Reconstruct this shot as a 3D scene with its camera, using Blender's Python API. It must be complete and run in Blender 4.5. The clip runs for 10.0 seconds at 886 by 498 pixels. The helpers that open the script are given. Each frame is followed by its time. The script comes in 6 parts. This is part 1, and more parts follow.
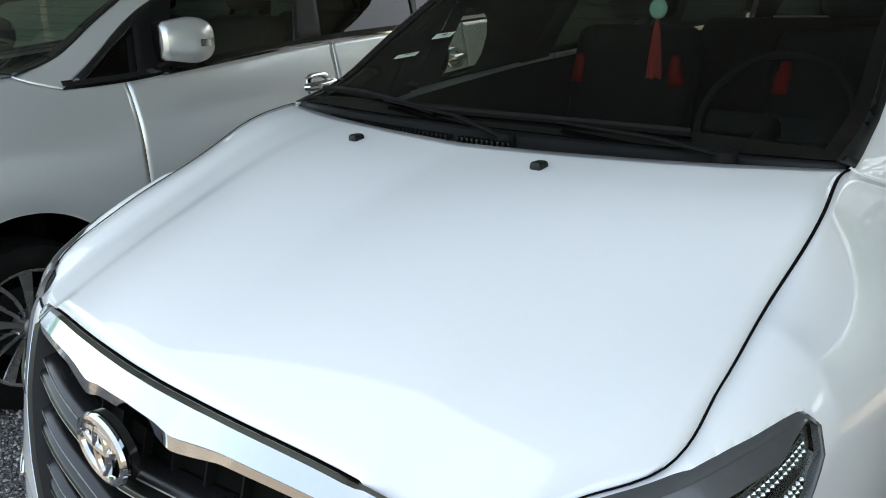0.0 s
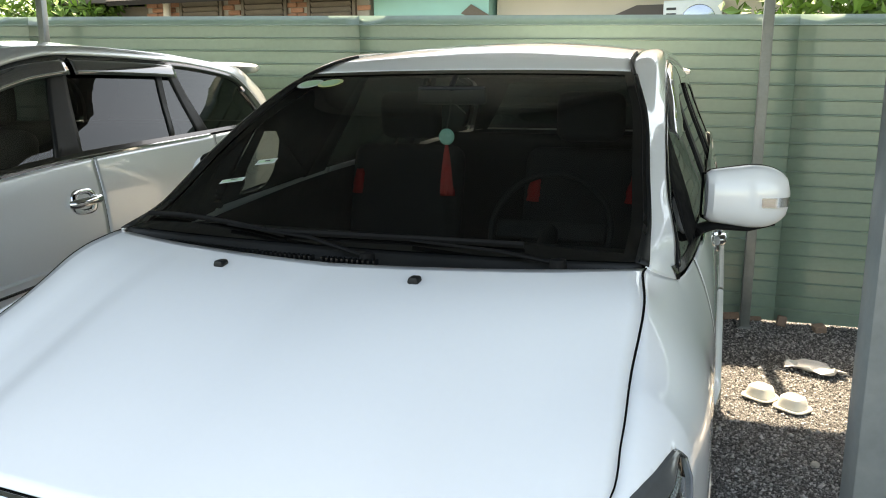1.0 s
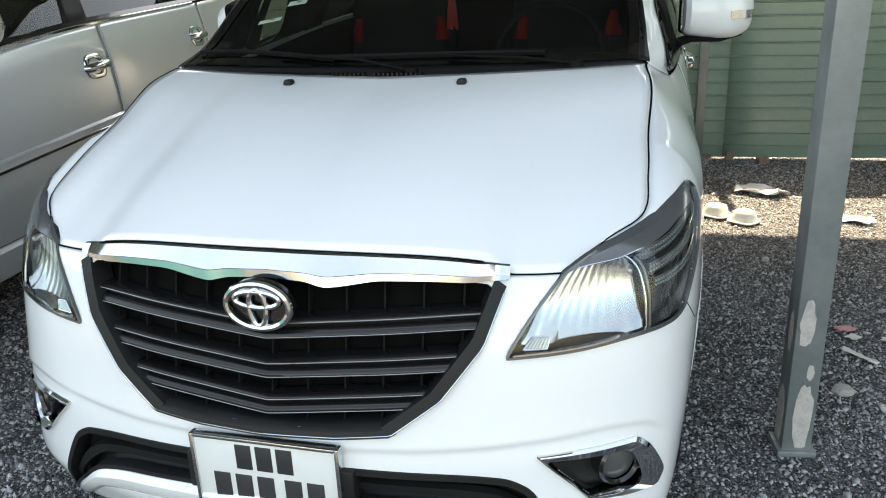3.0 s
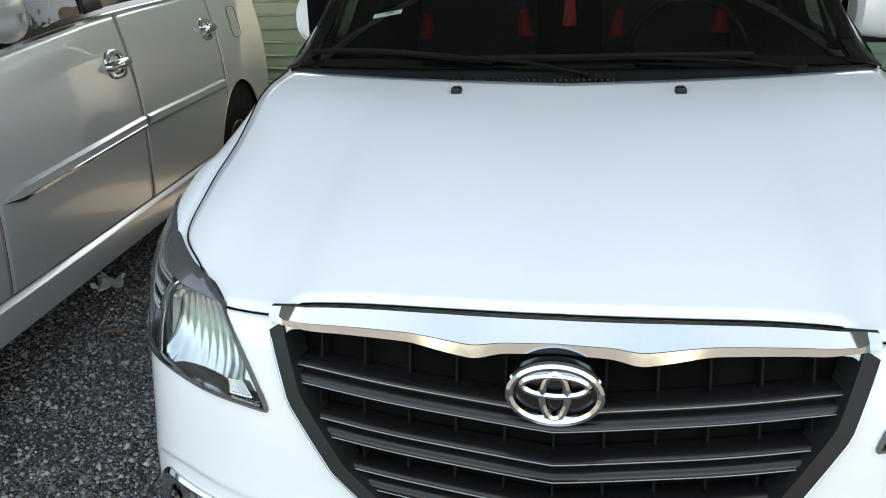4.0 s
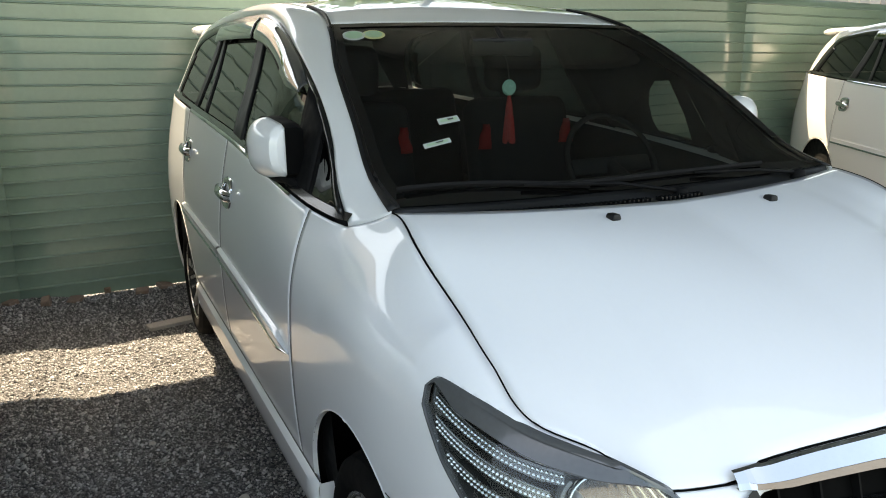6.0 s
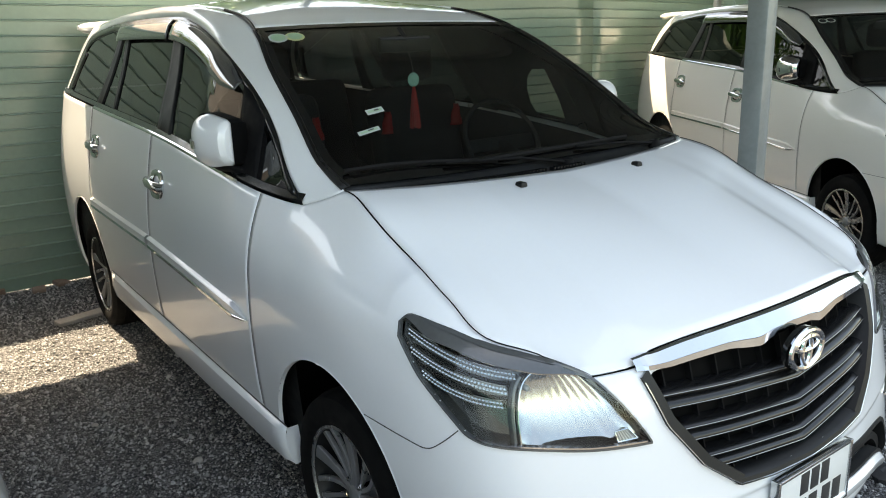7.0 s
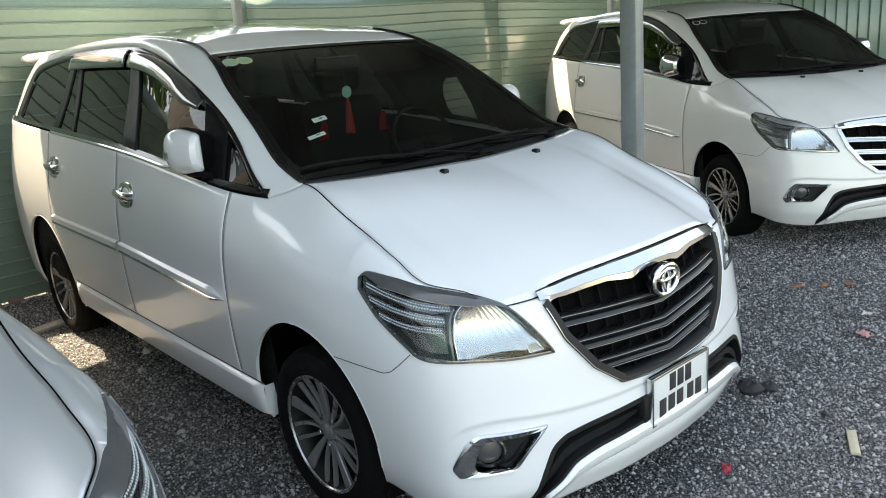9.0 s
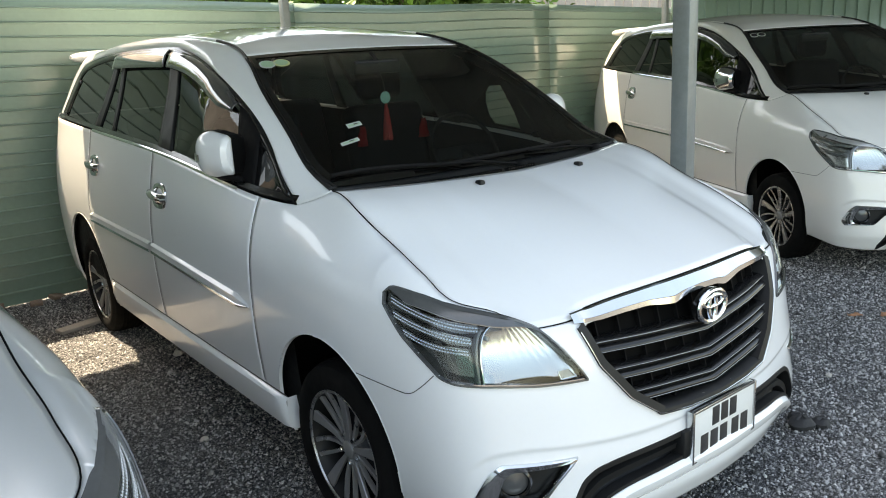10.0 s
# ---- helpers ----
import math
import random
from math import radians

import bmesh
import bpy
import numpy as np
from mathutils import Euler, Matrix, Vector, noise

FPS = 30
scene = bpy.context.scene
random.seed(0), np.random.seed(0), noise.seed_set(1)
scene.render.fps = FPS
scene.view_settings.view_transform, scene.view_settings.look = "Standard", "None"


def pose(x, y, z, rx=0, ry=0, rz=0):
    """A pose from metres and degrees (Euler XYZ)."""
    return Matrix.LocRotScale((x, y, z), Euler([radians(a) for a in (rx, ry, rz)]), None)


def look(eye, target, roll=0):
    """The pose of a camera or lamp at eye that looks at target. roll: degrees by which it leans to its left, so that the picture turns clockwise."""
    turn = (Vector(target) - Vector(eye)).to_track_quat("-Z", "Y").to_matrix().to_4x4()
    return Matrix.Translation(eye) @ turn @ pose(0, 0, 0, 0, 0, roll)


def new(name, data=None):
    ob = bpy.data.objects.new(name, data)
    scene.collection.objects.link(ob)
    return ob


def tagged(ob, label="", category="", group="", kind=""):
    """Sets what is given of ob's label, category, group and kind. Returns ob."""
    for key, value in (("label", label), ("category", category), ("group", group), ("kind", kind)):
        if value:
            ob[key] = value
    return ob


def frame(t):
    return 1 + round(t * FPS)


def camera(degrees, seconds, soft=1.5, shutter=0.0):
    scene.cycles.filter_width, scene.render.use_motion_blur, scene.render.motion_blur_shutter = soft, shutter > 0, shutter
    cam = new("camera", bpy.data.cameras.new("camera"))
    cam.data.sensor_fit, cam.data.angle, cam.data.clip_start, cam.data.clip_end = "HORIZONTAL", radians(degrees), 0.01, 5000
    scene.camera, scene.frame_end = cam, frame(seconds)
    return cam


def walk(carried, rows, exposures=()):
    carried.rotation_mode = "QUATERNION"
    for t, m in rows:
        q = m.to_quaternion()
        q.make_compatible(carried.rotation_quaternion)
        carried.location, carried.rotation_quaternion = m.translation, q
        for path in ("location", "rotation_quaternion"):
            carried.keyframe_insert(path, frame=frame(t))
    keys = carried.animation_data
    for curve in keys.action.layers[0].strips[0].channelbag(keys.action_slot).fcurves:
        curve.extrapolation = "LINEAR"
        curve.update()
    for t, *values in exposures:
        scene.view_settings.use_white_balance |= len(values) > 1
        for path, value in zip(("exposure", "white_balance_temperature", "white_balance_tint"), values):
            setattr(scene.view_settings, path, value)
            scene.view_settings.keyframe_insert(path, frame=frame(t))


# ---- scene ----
from mathutils.geometry import tessellate_polygon

cam = camera(59.5, 10.0, soft=1.0)
PATH = [
    (0, (1.049, -0.352, 1.406), (-0.231, 1.056, 0.792), -0.9),
    (0.5, (0.949, -0.594, 1.43), (0.006, 1.099, 0.935), 0.1),
    (1, (0.856, -0.718, 1.509), (0.192, 1.127, 1.117), 0.1),
    (1.5, (0.836, -1.046, 1.46), (0.281, 0.827, 1.029), -0.3),
    (2, (0.853, -1.329, 1.423), (0.309, 0.516, 0.873), -1.0),
    (2.2, (0.85, -1.368, 1.409), (0.307, 0.465, 0.823), -1.4),
    (3.3, (0.585, -1.1, 1.385), (0.108, 0.719, 0.704), -2.6),
    (3.5, (0.438, -1.032, 1.391), (-0.007, 0.795, 0.708), -2.4),
    (4, (0.008, -0.973, 1.388), (-0.302, 0.877, 0.696), -1.5),
    (4.5, (-0.355, -0.824, 1.358), (-0.477, 1.045, 0.657), -0.6),
    (5, (-0.799, -0.711, 1.406), (-0.663, 1.171, 0.743), -0.5),
    (5.5, (-1.091, -0.671, 1.455), (-0.561, 1.177, 0.901), -0.7),
    (5.7, (-1.197, -0.605, 1.463), (-0.532, 1.212, 0.959), -0.6),
    (6.8, (-1.649, -0.768, 1.529), (-0.564, 0.828, 1.003), -1.9),
    (7, (-1.704, -0.852, 1.536), (-0.584, 0.717, 1.003), -1.9),
    (7.5, (-1.752, -1.066, 1.538), (-0.581, 0.465, 1.002), -2.3),
    (8, (-1.829, -1.24, 1.537), (-0.615, 0.258, 1.005), -3.3),
    (8.5, (-2.001, -1.274, 1.562), (-0.751, 0.197, 1.035), -4.1),
    (9, (-2.073, -1.258, 1.571), (-0.803, 0.196, 1.049), -4.4),
    (9.5, (-2.027, -1.242, 1.574), (-0.776, 0.233, 1.066), -4.1),
    (10, (-1.962, -1.194, 1.558), (-0.776, 0.338, 1.063), -3.2),
]
walk(cam, [(t, look(eye, target, roll)) for t, eye, target, roll in PATH], [(0.0, 2.42, 9800, 8), (10.0, 2.42, 9800, 8)])

# ---------------------------------------------------------------- world and sun
TO_SUN = Vector((-0.07, 0.5, 1.0)).normalized()
world = bpy.data.worlds.new("world")
scene.world = world
world.use_nodes = True
wn = world.node_tree.nodes
sky = wn.new("ShaderNodeTexSky")
sky.sky_type = "NISHITA"
sky.sun_disc = False
sky.sun_elevation = math.asin(TO_SUN.z)
sky.sun_rotation = math.atan2(TO_SUN.x, TO_SUN.y)
sky.dust_density = 1.6
wn["Background"].inputs["Strength"].default_value = 0.15
world.node_tree.links.new(sky.outputs[0], wn["Background"].inputs["Color"])
sun_data = bpy.data.lights.new("sun", "SUN")
sun_data.energy, sun_data.angle, sun_data.color = 3.6, radians(0.55), (1.0, 0.94, 0.89)
sun = new("sun", sun_data)
sun.matrix_world = look(TO_SUN * 30, (0, 0, 0))


# ---------------------------------------------------------------- materials
def nodes_of(name):
    m = bpy.data.materials.new(name)
    m.use_nodes = True
    return m, m.node_tree.nodes, m.node_tree.links


def surface(name, color, rough=0.5, metal=0.0, coat=0.0, vary=0.12, scale=6.0, grain=120.0, bump=0.0, coat_rough=0.03, rough_vary=0.15,
            spec=0.5, random_tint=0.0, dirt=None, dirt_amount=0.0):
    """A procedural surface: colour broken up at two scales, roughness that varies, and fine relief."""
    m, n, l = nodes_of(name)
    b = n["Principled BSDF"]
    b.inputs["Metallic"].default_value = metal
    b.inputs["Coat Weight"].default_value = coat
    b.inputs["Coat Roughness"].default_value = coat_rough
    b.inputs["Specular IOR Level"].default_value = spec
    co = n.new("ShaderNodeTexCoord")
    big, small = n.new("ShaderNodeTexNoise"), n.new("ShaderNodeTexNoise")
    big.inputs["Scale"].default_value, small.inputs["Scale"].default_value = scale, grain
    big.inputs["Detail"].default_value, small.inputs["Detail"].default_value = 6, 3
    for t in (big, small):
        l.new(co.outputs["Object"], t.inputs["Vector"])
    mix = n.new("ShaderNodeMix")
    mix.data_type = "FLOAT"
    mix.inputs[0].default_value = 0.4
    l.new(big.outputs["Fac"], mix.inputs[2]), l.new(small.outputs["Fac"], mix.inputs[3])
    ramp = n.new("ShaderNodeMapRange")
    ramp.inputs["From Min"].default_value, ramp.inputs["From Max"].default_value = 0.3, 0.7
    ramp.inputs["To Min"].default_value, ramp.inputs["To Max"].default_value = 1 - vary, 1 + vary
    l.new(mix.outputs[0], ramp.inputs["Value"])
    tint = n.new("ShaderNodeMix")
    tint.data_type, tint.blend_type = "RGBA", "MULTIPLY"
    tint.inputs[0].default_value = 1.0
    tint.inputs[6].default_value = (*color, 1)
    last = ramp.outputs[0]
    if random_tint:
        info = n.new("ShaderNodeObjectInfo")
        r2 = n.new("ShaderNodeMapRange")
        r2.inputs["To Min"].default_value, r2.inputs["To Max"].default_value = 1 - random_tint, 1 + random_tint
        l.new(info.outputs["Random"], r2.inputs["Value"])
        mul = n.new("ShaderNodeMath")
        mul.operation = "MULTIPLY"
        l.new(last, mul.inputs[0]), l.new(r2.outputs[0], mul.inputs[1])
        last = mul.outputs[0]
    l.new(last, tint.inputs[7])
    colour = tint.outputs[2]
    if dirt:
        d = n.new("ShaderNodeTexNoise")
        d.inputs["Scale"].default_value, d.inputs["Detail"].default_value = scale * 0.7, 8
        l.new(co.outputs["Object"], d.inputs["Vector"])
        dr = n.new("ShaderNodeMapRange")
        dr.inputs["From Min"].default_value, dr.inputs["From Max"].default_value = 0.48, 0.75
        dr.inputs["To Max"].default_value = dirt_amount
        l.new(d.outputs["Fac"], dr.inputs["Value"])
        dm = n.new("ShaderNodeMix")
        dm.data_type = "RGBA"
        l.new(dr.outputs[0], dm.inputs[0]), l.new(colour, dm.inputs[6])
        dm.inputs[7].default_value = (*dirt, 1)
        colour = dm.outputs[2]
    l.new(colour, b.inputs["Base Color"])
    rr = n.new("ShaderNodeMapRange")
    rr.inputs["From Min"].default_value, rr.inputs["From Max"].default_value = 0.3, 0.7
    rr.inputs["To Min"].default_value, rr.inputs["To Max"].default_value = max(0.01, rough * (1 - rough_vary)), min(1, rough * (1 + rough_vary))
    l.new(big.outputs["Fac"], rr.inputs["Value"]), l.new(rr.outputs[0], b.inputs["Roughness"])
    if bump:
        bp = n.new("ShaderNodeBump")
        bp.inputs["Strength"].default_value, bp.inputs["Distance"].default_value = 0.6, bump
        l.new(mix.outputs[0], bp.inputs["Height"]), l.new(bp.outputs[0], b.inputs["Normal"])
    return m


def pane_glass(name, see, gloss_rough=0.0, least=0.04):
    """Thin glass: tinted see-through, with a mirror gloss that grows at grazing angles, alike from both sides."""
    m, n, l = nodes_of(name)
    n.remove(n["Principled BSDF"])
    clear, shine, edge, mix = n.new("ShaderNodeBsdfTransparent"), n.new("ShaderNodeBsdfGlossy"), n.new("ShaderNodeLayerWeight"), n.new("ShaderNodeMixShader")
    clear.inputs["Color"].default_value = (*see, 1)
    shine.inputs["Roughness"].default_value = gloss_rough
    edge.inputs["Blend"].default_value = 0.5
    power, scale = n.new("ShaderNodeMath"), n.new("ShaderNodeMath")
    power.operation, scale.operation = "POWER", "MULTIPLY_ADD"
    power.inputs[1].default_value = 4.6
    scale.inputs[1].default_value, scale.inputs[2].default_value = 1 - least, least
    l.new(edge.outputs["Facing"], power.inputs[0]), l.new(power.outputs[0], scale.inputs[0]), l.new(scale.outputs[0], mix.inputs[0])
    l.new(clear.outputs[0], mix.inputs[1]), l.new(shine.outputs[0], mix.inputs[2])
    l.new(mix.outputs[0], n["Material Output"].inputs["Surface"])
    return m


WHITE = surface("white_paint", (0.80, 0.815, 0.83), 0.28, coat=1.0, vary=0.008, scale=70, grain=900, rough_vary=0.02)
CREAM = surface("warm_white_paint", (0.80, 0.785, 0.75), 0.28, coat=1.0, vary=0.008, scale=70, grain=900, rough_vary=0.02)
SILVER = surface("silver_paint", (0.63, 0.66, 0.675), 0.33, metal=0.6, coat=1.0, vary=0.015, scale=3, grain=240, rough_vary=0.05)
CHROME = surface("chrome", (0.66, 0.68, 0.69), 0.08, metal=1.0, vary=0.03, scale=12, grain=90)
SATIN = surface("satin_chrome", (0.6, 0.62, 0.63), 0.18, metal=1.0, vary=0.05, scale=12, grain=90)
BLACK = surface("black_plastic", (0.010, 0.0105, 0.011), 0.5, spec=0.3, vary=0.2, scale=9, grain=300, bump=0.0004)
GLOSS_BLACK = surface("gloss_black", (0.008, 0.0085, 0.009), 0.18, coat=0.25, vary=0.1, scale=8, grain=200)
GRAPHITE = surface("graphite_bar", (0.009, 0.009, 0.0094), 0.24, spec=0.45, vary=0.15, scale=7, grain=250)
# Almost no reflectance: the shade of gaps and hollows put into a colour.
VOID = surface("shade_black", (0.002, 0.002, 0.002), 0.9, vary=0.1, spec=0.1)
RUBBER = surface("tyre_rubber", (0.0055, 0.0055, 0.0055), 0.85, spec=0.12, vary=0.25, scale=14, grain=260, bump=0.0012, dirt=(0.022, 0.021, 0.020), dirt_amount=0.3)
ALLOY = surface("machined_alloy", (0.50, 0.50, 0.50), 0.27, metal=0.9, vary=0.06, scale=10, grain=400)
ALLOY_DARK = surface("dark_alloy", (0.30, 0.30, 0.305), 0.3, metal=0.5, vary=0.1, scale=10, grain=300)
BEZEL = surface("lamp_housing", (0.52, 0.53, 0.53), 0.3, metal=0.7, vary=0.1, scale=25, grain=120, bump=0.001)
DARK_TRIM = surface("lamp_brow_grey", (0.10, 0.105, 0.108), 0.2, metal=0.3, coat=0.5, vary=0.08, scale=20)
HOUSING = surface("smoked_lamp_housing", (0.15, 0.153, 0.153), 0.22, metal=0.75, vary=0.12, scale=22, grain=110)
REFLECTOR = surface("lamp_reflector", (0.56, 0.57, 0.57), 0.2, metal=0.97, vary=0.04, scale=30, grain=70)
AMBER = surface("amber_lens", (0.62, 0.32, 0.2), 0.2, coat=0.8, vary=0.1, scale=40)
# Both upholstery colours are near black: the cabin's dimness is put into them.
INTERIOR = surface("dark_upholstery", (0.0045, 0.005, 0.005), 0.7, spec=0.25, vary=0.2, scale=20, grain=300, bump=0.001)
INTERIOR_DIM = surface("shade_dark_upholstery", (0.005, 0.005, 0.005), 0.8, spec=0.2, vary=0.15, scale=20, grain=300, bump=0.001)
RED_CLOTH = surface("red_silk", (0.40, 0.018, 0.014), 0.6, vary=0.2, scale=60, grain=500)
JADE = surface("jade_stone", (0.28, 0.62, 0.52), 0.25, vary=0.12, scale=50, coat=0.5)
PLATE_WHITE = surface("plate_white", (0.72, 0.73, 0.72), 0.35, vary=0.03, scale=30, grain=600)
INK = surface("black_ink", (0.03, 0.03, 0.032), 0.5, vary=0.1)
STICKER = surface("sticker_paper", (0.42, 0.46, 0.44), 0.5, vary=0.05, scale=40)
STICKER_GREEN = surface("sticker_green", (0.30, 0.45, 0.30), 0.5, vary=0.1, scale=40)
STICKER_YELLOW = surface("sticker_yellow", (0.50, 0.52, 0.25), 0.5, vary=0.1, scale=40)
VISOR = surface("smoked_visor", (0.05, 0.052, 0.055), 0.06, vary=0.05, coat=1.0, scale=10, spec=1.0)
SHIELD = pane_glass("windscreen_glass", (0.46, 0.50, 0.49))
RIBBON = surface("dark_red_cloth", (0.26, 0.011, 0.010), 0.8, spec=0.1, vary=0.2, scale=60, grain=500)
WIPER = surface("wiper_black", (0.006, 0.006, 0.0065), 0.7, spec=0.12, vary=0.15, scale=30)
FRIT = surface("black_glass_edge", (0.003, 0.003, 0.003), 0.04, vary=0.05, rough_vary=0.0)
# Near black, so the shade inside the wheel is part of the colour.
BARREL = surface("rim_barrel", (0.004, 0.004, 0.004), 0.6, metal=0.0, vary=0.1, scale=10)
CLEARER = pane_glass("lightly_tinted_glass", (0.56, 0.60, 0.58))
TINT = pane_glass("tinted_glass", (0.07, 0.078, 0.078))
LENS = pane_glass("lamp_lens", (0.90, 0.93, 0.92))


# ---------------------------------------------------------------- small mesh kit
def spline(xs, ys):
    """A smooth curve through a few values, without overshoot."""
    xs, ys = np.asarray(xs, float), np.asarray(ys, float)
    h, d = np.diff(xs), np.diff(ys) / np.diff(xs)
    m = np.empty_like(ys)
    m[0], m[-1] = d[0], d[-1]
    for i in range(1, len(xs) - 1):
        m[i] = 0 if d[i - 1] * d[i] <= 0 else 2 * d[i - 1] * d[i] / (d[i - 1] + d[i])

    def value(x):
        x = np.clip(np.asarray(x, float), xs[0], xs[-1])
        i = np.clip(np.searchsorted(xs, x) - 1, 0, len(h) - 1)
        t = (x - xs[i]) / h[i]
        return ((2 * t**3 - 3 * t**2 + 1) * ys[i] + (t**3 - 2 * t**2 + t) * h[i] * m[i] + (3 * t**2 - 2 * t**3) * ys[i + 1] + (t**3 - t**2) * h[i] * m[i + 1])

    return value


def mesh_of(name, verts, faces, material, smooth=38.0):
    me = bpy.data.meshes.new(name)
    me.from_pydata([tuple(map(float, v)) for v in verts], [], [tuple(map(int, f)) for f in faces])
    me.materials.append(material)
    if smooth:
        me.polygons.foreach_set("use_smooth", [True] * len(me.polygons))
        me.set_sharp_from_angle(angle=radians(smooth))
    me.validate()
    me.update()
    return me


def part(name, shape, material, parent=None, label="", smooth=38.0, thick=0.0):
    """One mesh object from (verts, faces), under its thing."""
    ob = new(name, mesh_of(name, shape[0], shape[1], material, smooth))
    if parent:
        ob.parent = parent
    if label:
        ob["label"] = label
    if thick:
        s = ob.modifiers.new("thickness", "SOLIDIFY")
        s.thickness, s.offset = thick, -1
    return ob


def thing(name, label, category, group="", m=None):
    ob = tagged(new(name), label, category, group)
    ob.empty_display_size = 0.1
    if m is not None:
        ob.matrix_world = m
    return ob


def joined(*shapes):
    verts, faces = [], []
    for v, f in shapes:
        k = len(verts)
        verts += [tuple(p) for p in v]
        faces += [tuple(i + k for i in q) for q in f]
    return verts, faces


def moved(shape, m):
    return [tuple(m @ Vector(v)) for v in shape[0]], shape[1]


def mirrored(shape):
    return [(-v[0], v[1], v[2]) for v in shape[0]], [tuple(reversed(f)) for f in shape[1]]


def side(shape, sg):
    return shape if sg > 0 else mirrored(shape)


def sheet(rows, closed=False):
    """Quads over rows of points."""
    nv, nu = len(rows), len(rows[0])
    verts = [tuple(p) for r in rows for p in r]
    faces = []
    for j in range(nv - 1):
        for i in range(nu if closed else nu - 1):
            k = (i + 1) % nu
            faces.append((j * nu + i, j * nu + k, (j + 1) * nu + k, (j + 1) * nu + i))
    return verts, faces


def tube(points, r, n=8, caps=True, flat=1.0):
    """A round bar along points; r may change along it."""
    pts = [Vector(p) for p in points]
    rr = r if hasattr(r, "__len__") else [r] * len(pts)
    rows, up = [], None
    for i, p in enumerate(pts):
        d = (pts[min(i + 1, len(pts) - 1)] - pts[max(i - 1, 0)]).normalized()
        if up is None:
            up = Vector((0, 0, 1)) if abs(d.z) < 0.9 else Vector((1, 0, 0))
        a = d.cross(up).normalized()
        up = a.cross(d).normalized()
        rows.append([p + rr[i] * (math.cos(2 * math.pi * k / n) * a + flat * math.sin(2 * math.pi * k / n) * up) for k in range(n)])
    v, f = sheet(rows, closed=True)
    f = [tuple(reversed(q)) for q in f]
    if caps:
        f += [tuple(range(n)), tuple(reversed(range((len(pts) - 1) * n, len(pts) * n)))]
    return v, f


def box(x0, x1, y0, y1, z0, z1, bevel=0.0, seg=2):
    bm = bmesh.new()
    bmesh.ops.create_cube(bm, size=1.0, matrix=Matrix.Translation(((x0 + x1) / 2, (y0 + y1) / 2, (z0 + z1) / 2)) @ Matrix.Diagonal((x1 - x0, y1 - y0, z1 - z0, 1)))
    if bevel:
        bmesh.ops.bevel(bm, geom=bm.edges[:], offset=bevel, segments=seg, affect="EDGES", profile=0.5)
    bm.verts.index_update()
    out = [tuple(v.co) for v in bm.verts], [tuple(v.index for v in f.verts) for f in bm.faces]
    bm.free()
    return out


def lathe(profile, n=48, axis="x"):
    """Turn (radius, along) pairs round an axis."""
    rows = []
    for r, a in profile:
        row = []
        for k in range(n):
            c, s = r * math.cos(2 * math.pi * k / n), r * math.sin(2 * math.pi * k / n)
            row.append({"x": (a, c, s), "y": (c, a, s), "z": (c, s, a)}[axis])
        rows.append(row)
    v, f = sheet(rows, closed=True)
    return v, f


def outline_solid(points, depth):
    """A flat outline of 3D points, pushed through by the vector depth."""
    n, d = len(points), Vector(depth)
    v = [tuple(p) for p in points] + [tuple(Vector(p) + d) for p in points]
    f = [tuple(range(n)), tuple(reversed(range(n, 2 * n)))] + [(i, i + n, (i + 1) % n + n, (i + 1) % n) for i in range(n)]
    return v, [tuple(reversed(q)) for q in f]


# ---------------------------------------------------------------- the shape of the people carrier
# Half outline seen from above, nose at y = 0, and how it changes with height.
_ox = [0, 0.25, 0.45, 0.56, 0.66, 0.74, 0.795, 0.832, 0.852, 0.865, 0.874, 0.877, 0.878, 0.878, 0.876, 0.872, 0.858, 0.75, 0.46, 0]
_oy = [0, 0.018, 0.058, 0.086, 0.130, 0.178, 0.235, 0.32, 0.42, 0.56, 0.72, 0.90, 1.4, 2.6, 3.4, 4.0, 4.30, 4.525, 4.575, 4.585]
_oc = np.r_[0, np.cumsum(np.hypot(np.diff(_ox), np.diff(_oy)))]
_fx, _fy, _cc = spline(_oc, _ox), spline(_oc, _oy), np.linspace(0, _oc[-1], 1600)
_tx, _ty = _fx(_cc), _fy(_cc)
_ts = np.r_[0, np.cumsum(np.hypot(np.diff(_tx), np.diff(_ty)))]
for _ in range(3):
    _tx = np.convolve(np.r_[-_tx[12:0:-1], _tx, -_tx[-2:-14:-1]], np.ones(25) / 25, "valid")
    _ty = np.convolve(np.r_[_ty[12:0:-1], _ty, _ty[-2:-14:-1]], np.ones(25) / 25, "valid")
S_END = float(_ts[-1])


def s_at_x(x):
    k = int(np.argmax(_tx > 0.845))
    return float(np.interp(x, _tx[:k], _ts[:k]))


def s_at_y(y):
    return float(np.interp(y, _ty, _ts))


S_CORNER, S_COWL = s_at_y(0.205), s_at_y(0.985)


def soft(f, x0, x1, sigma):
    """The same curve with its bends eased."""
    xs = np.linspace(x0, x1, 1200)
    w = np.arange(-3 * sigma, 3 * sigma + 1e-9, xs[1] - xs[0])
    g = np.exp(-0.5 * (w / sigma) ** 2)
    ys = sum(k * f(xs + d) for k, d in zip(g, w)) / g.sum()
    return lambda x: np.interp(x, xs, ys)


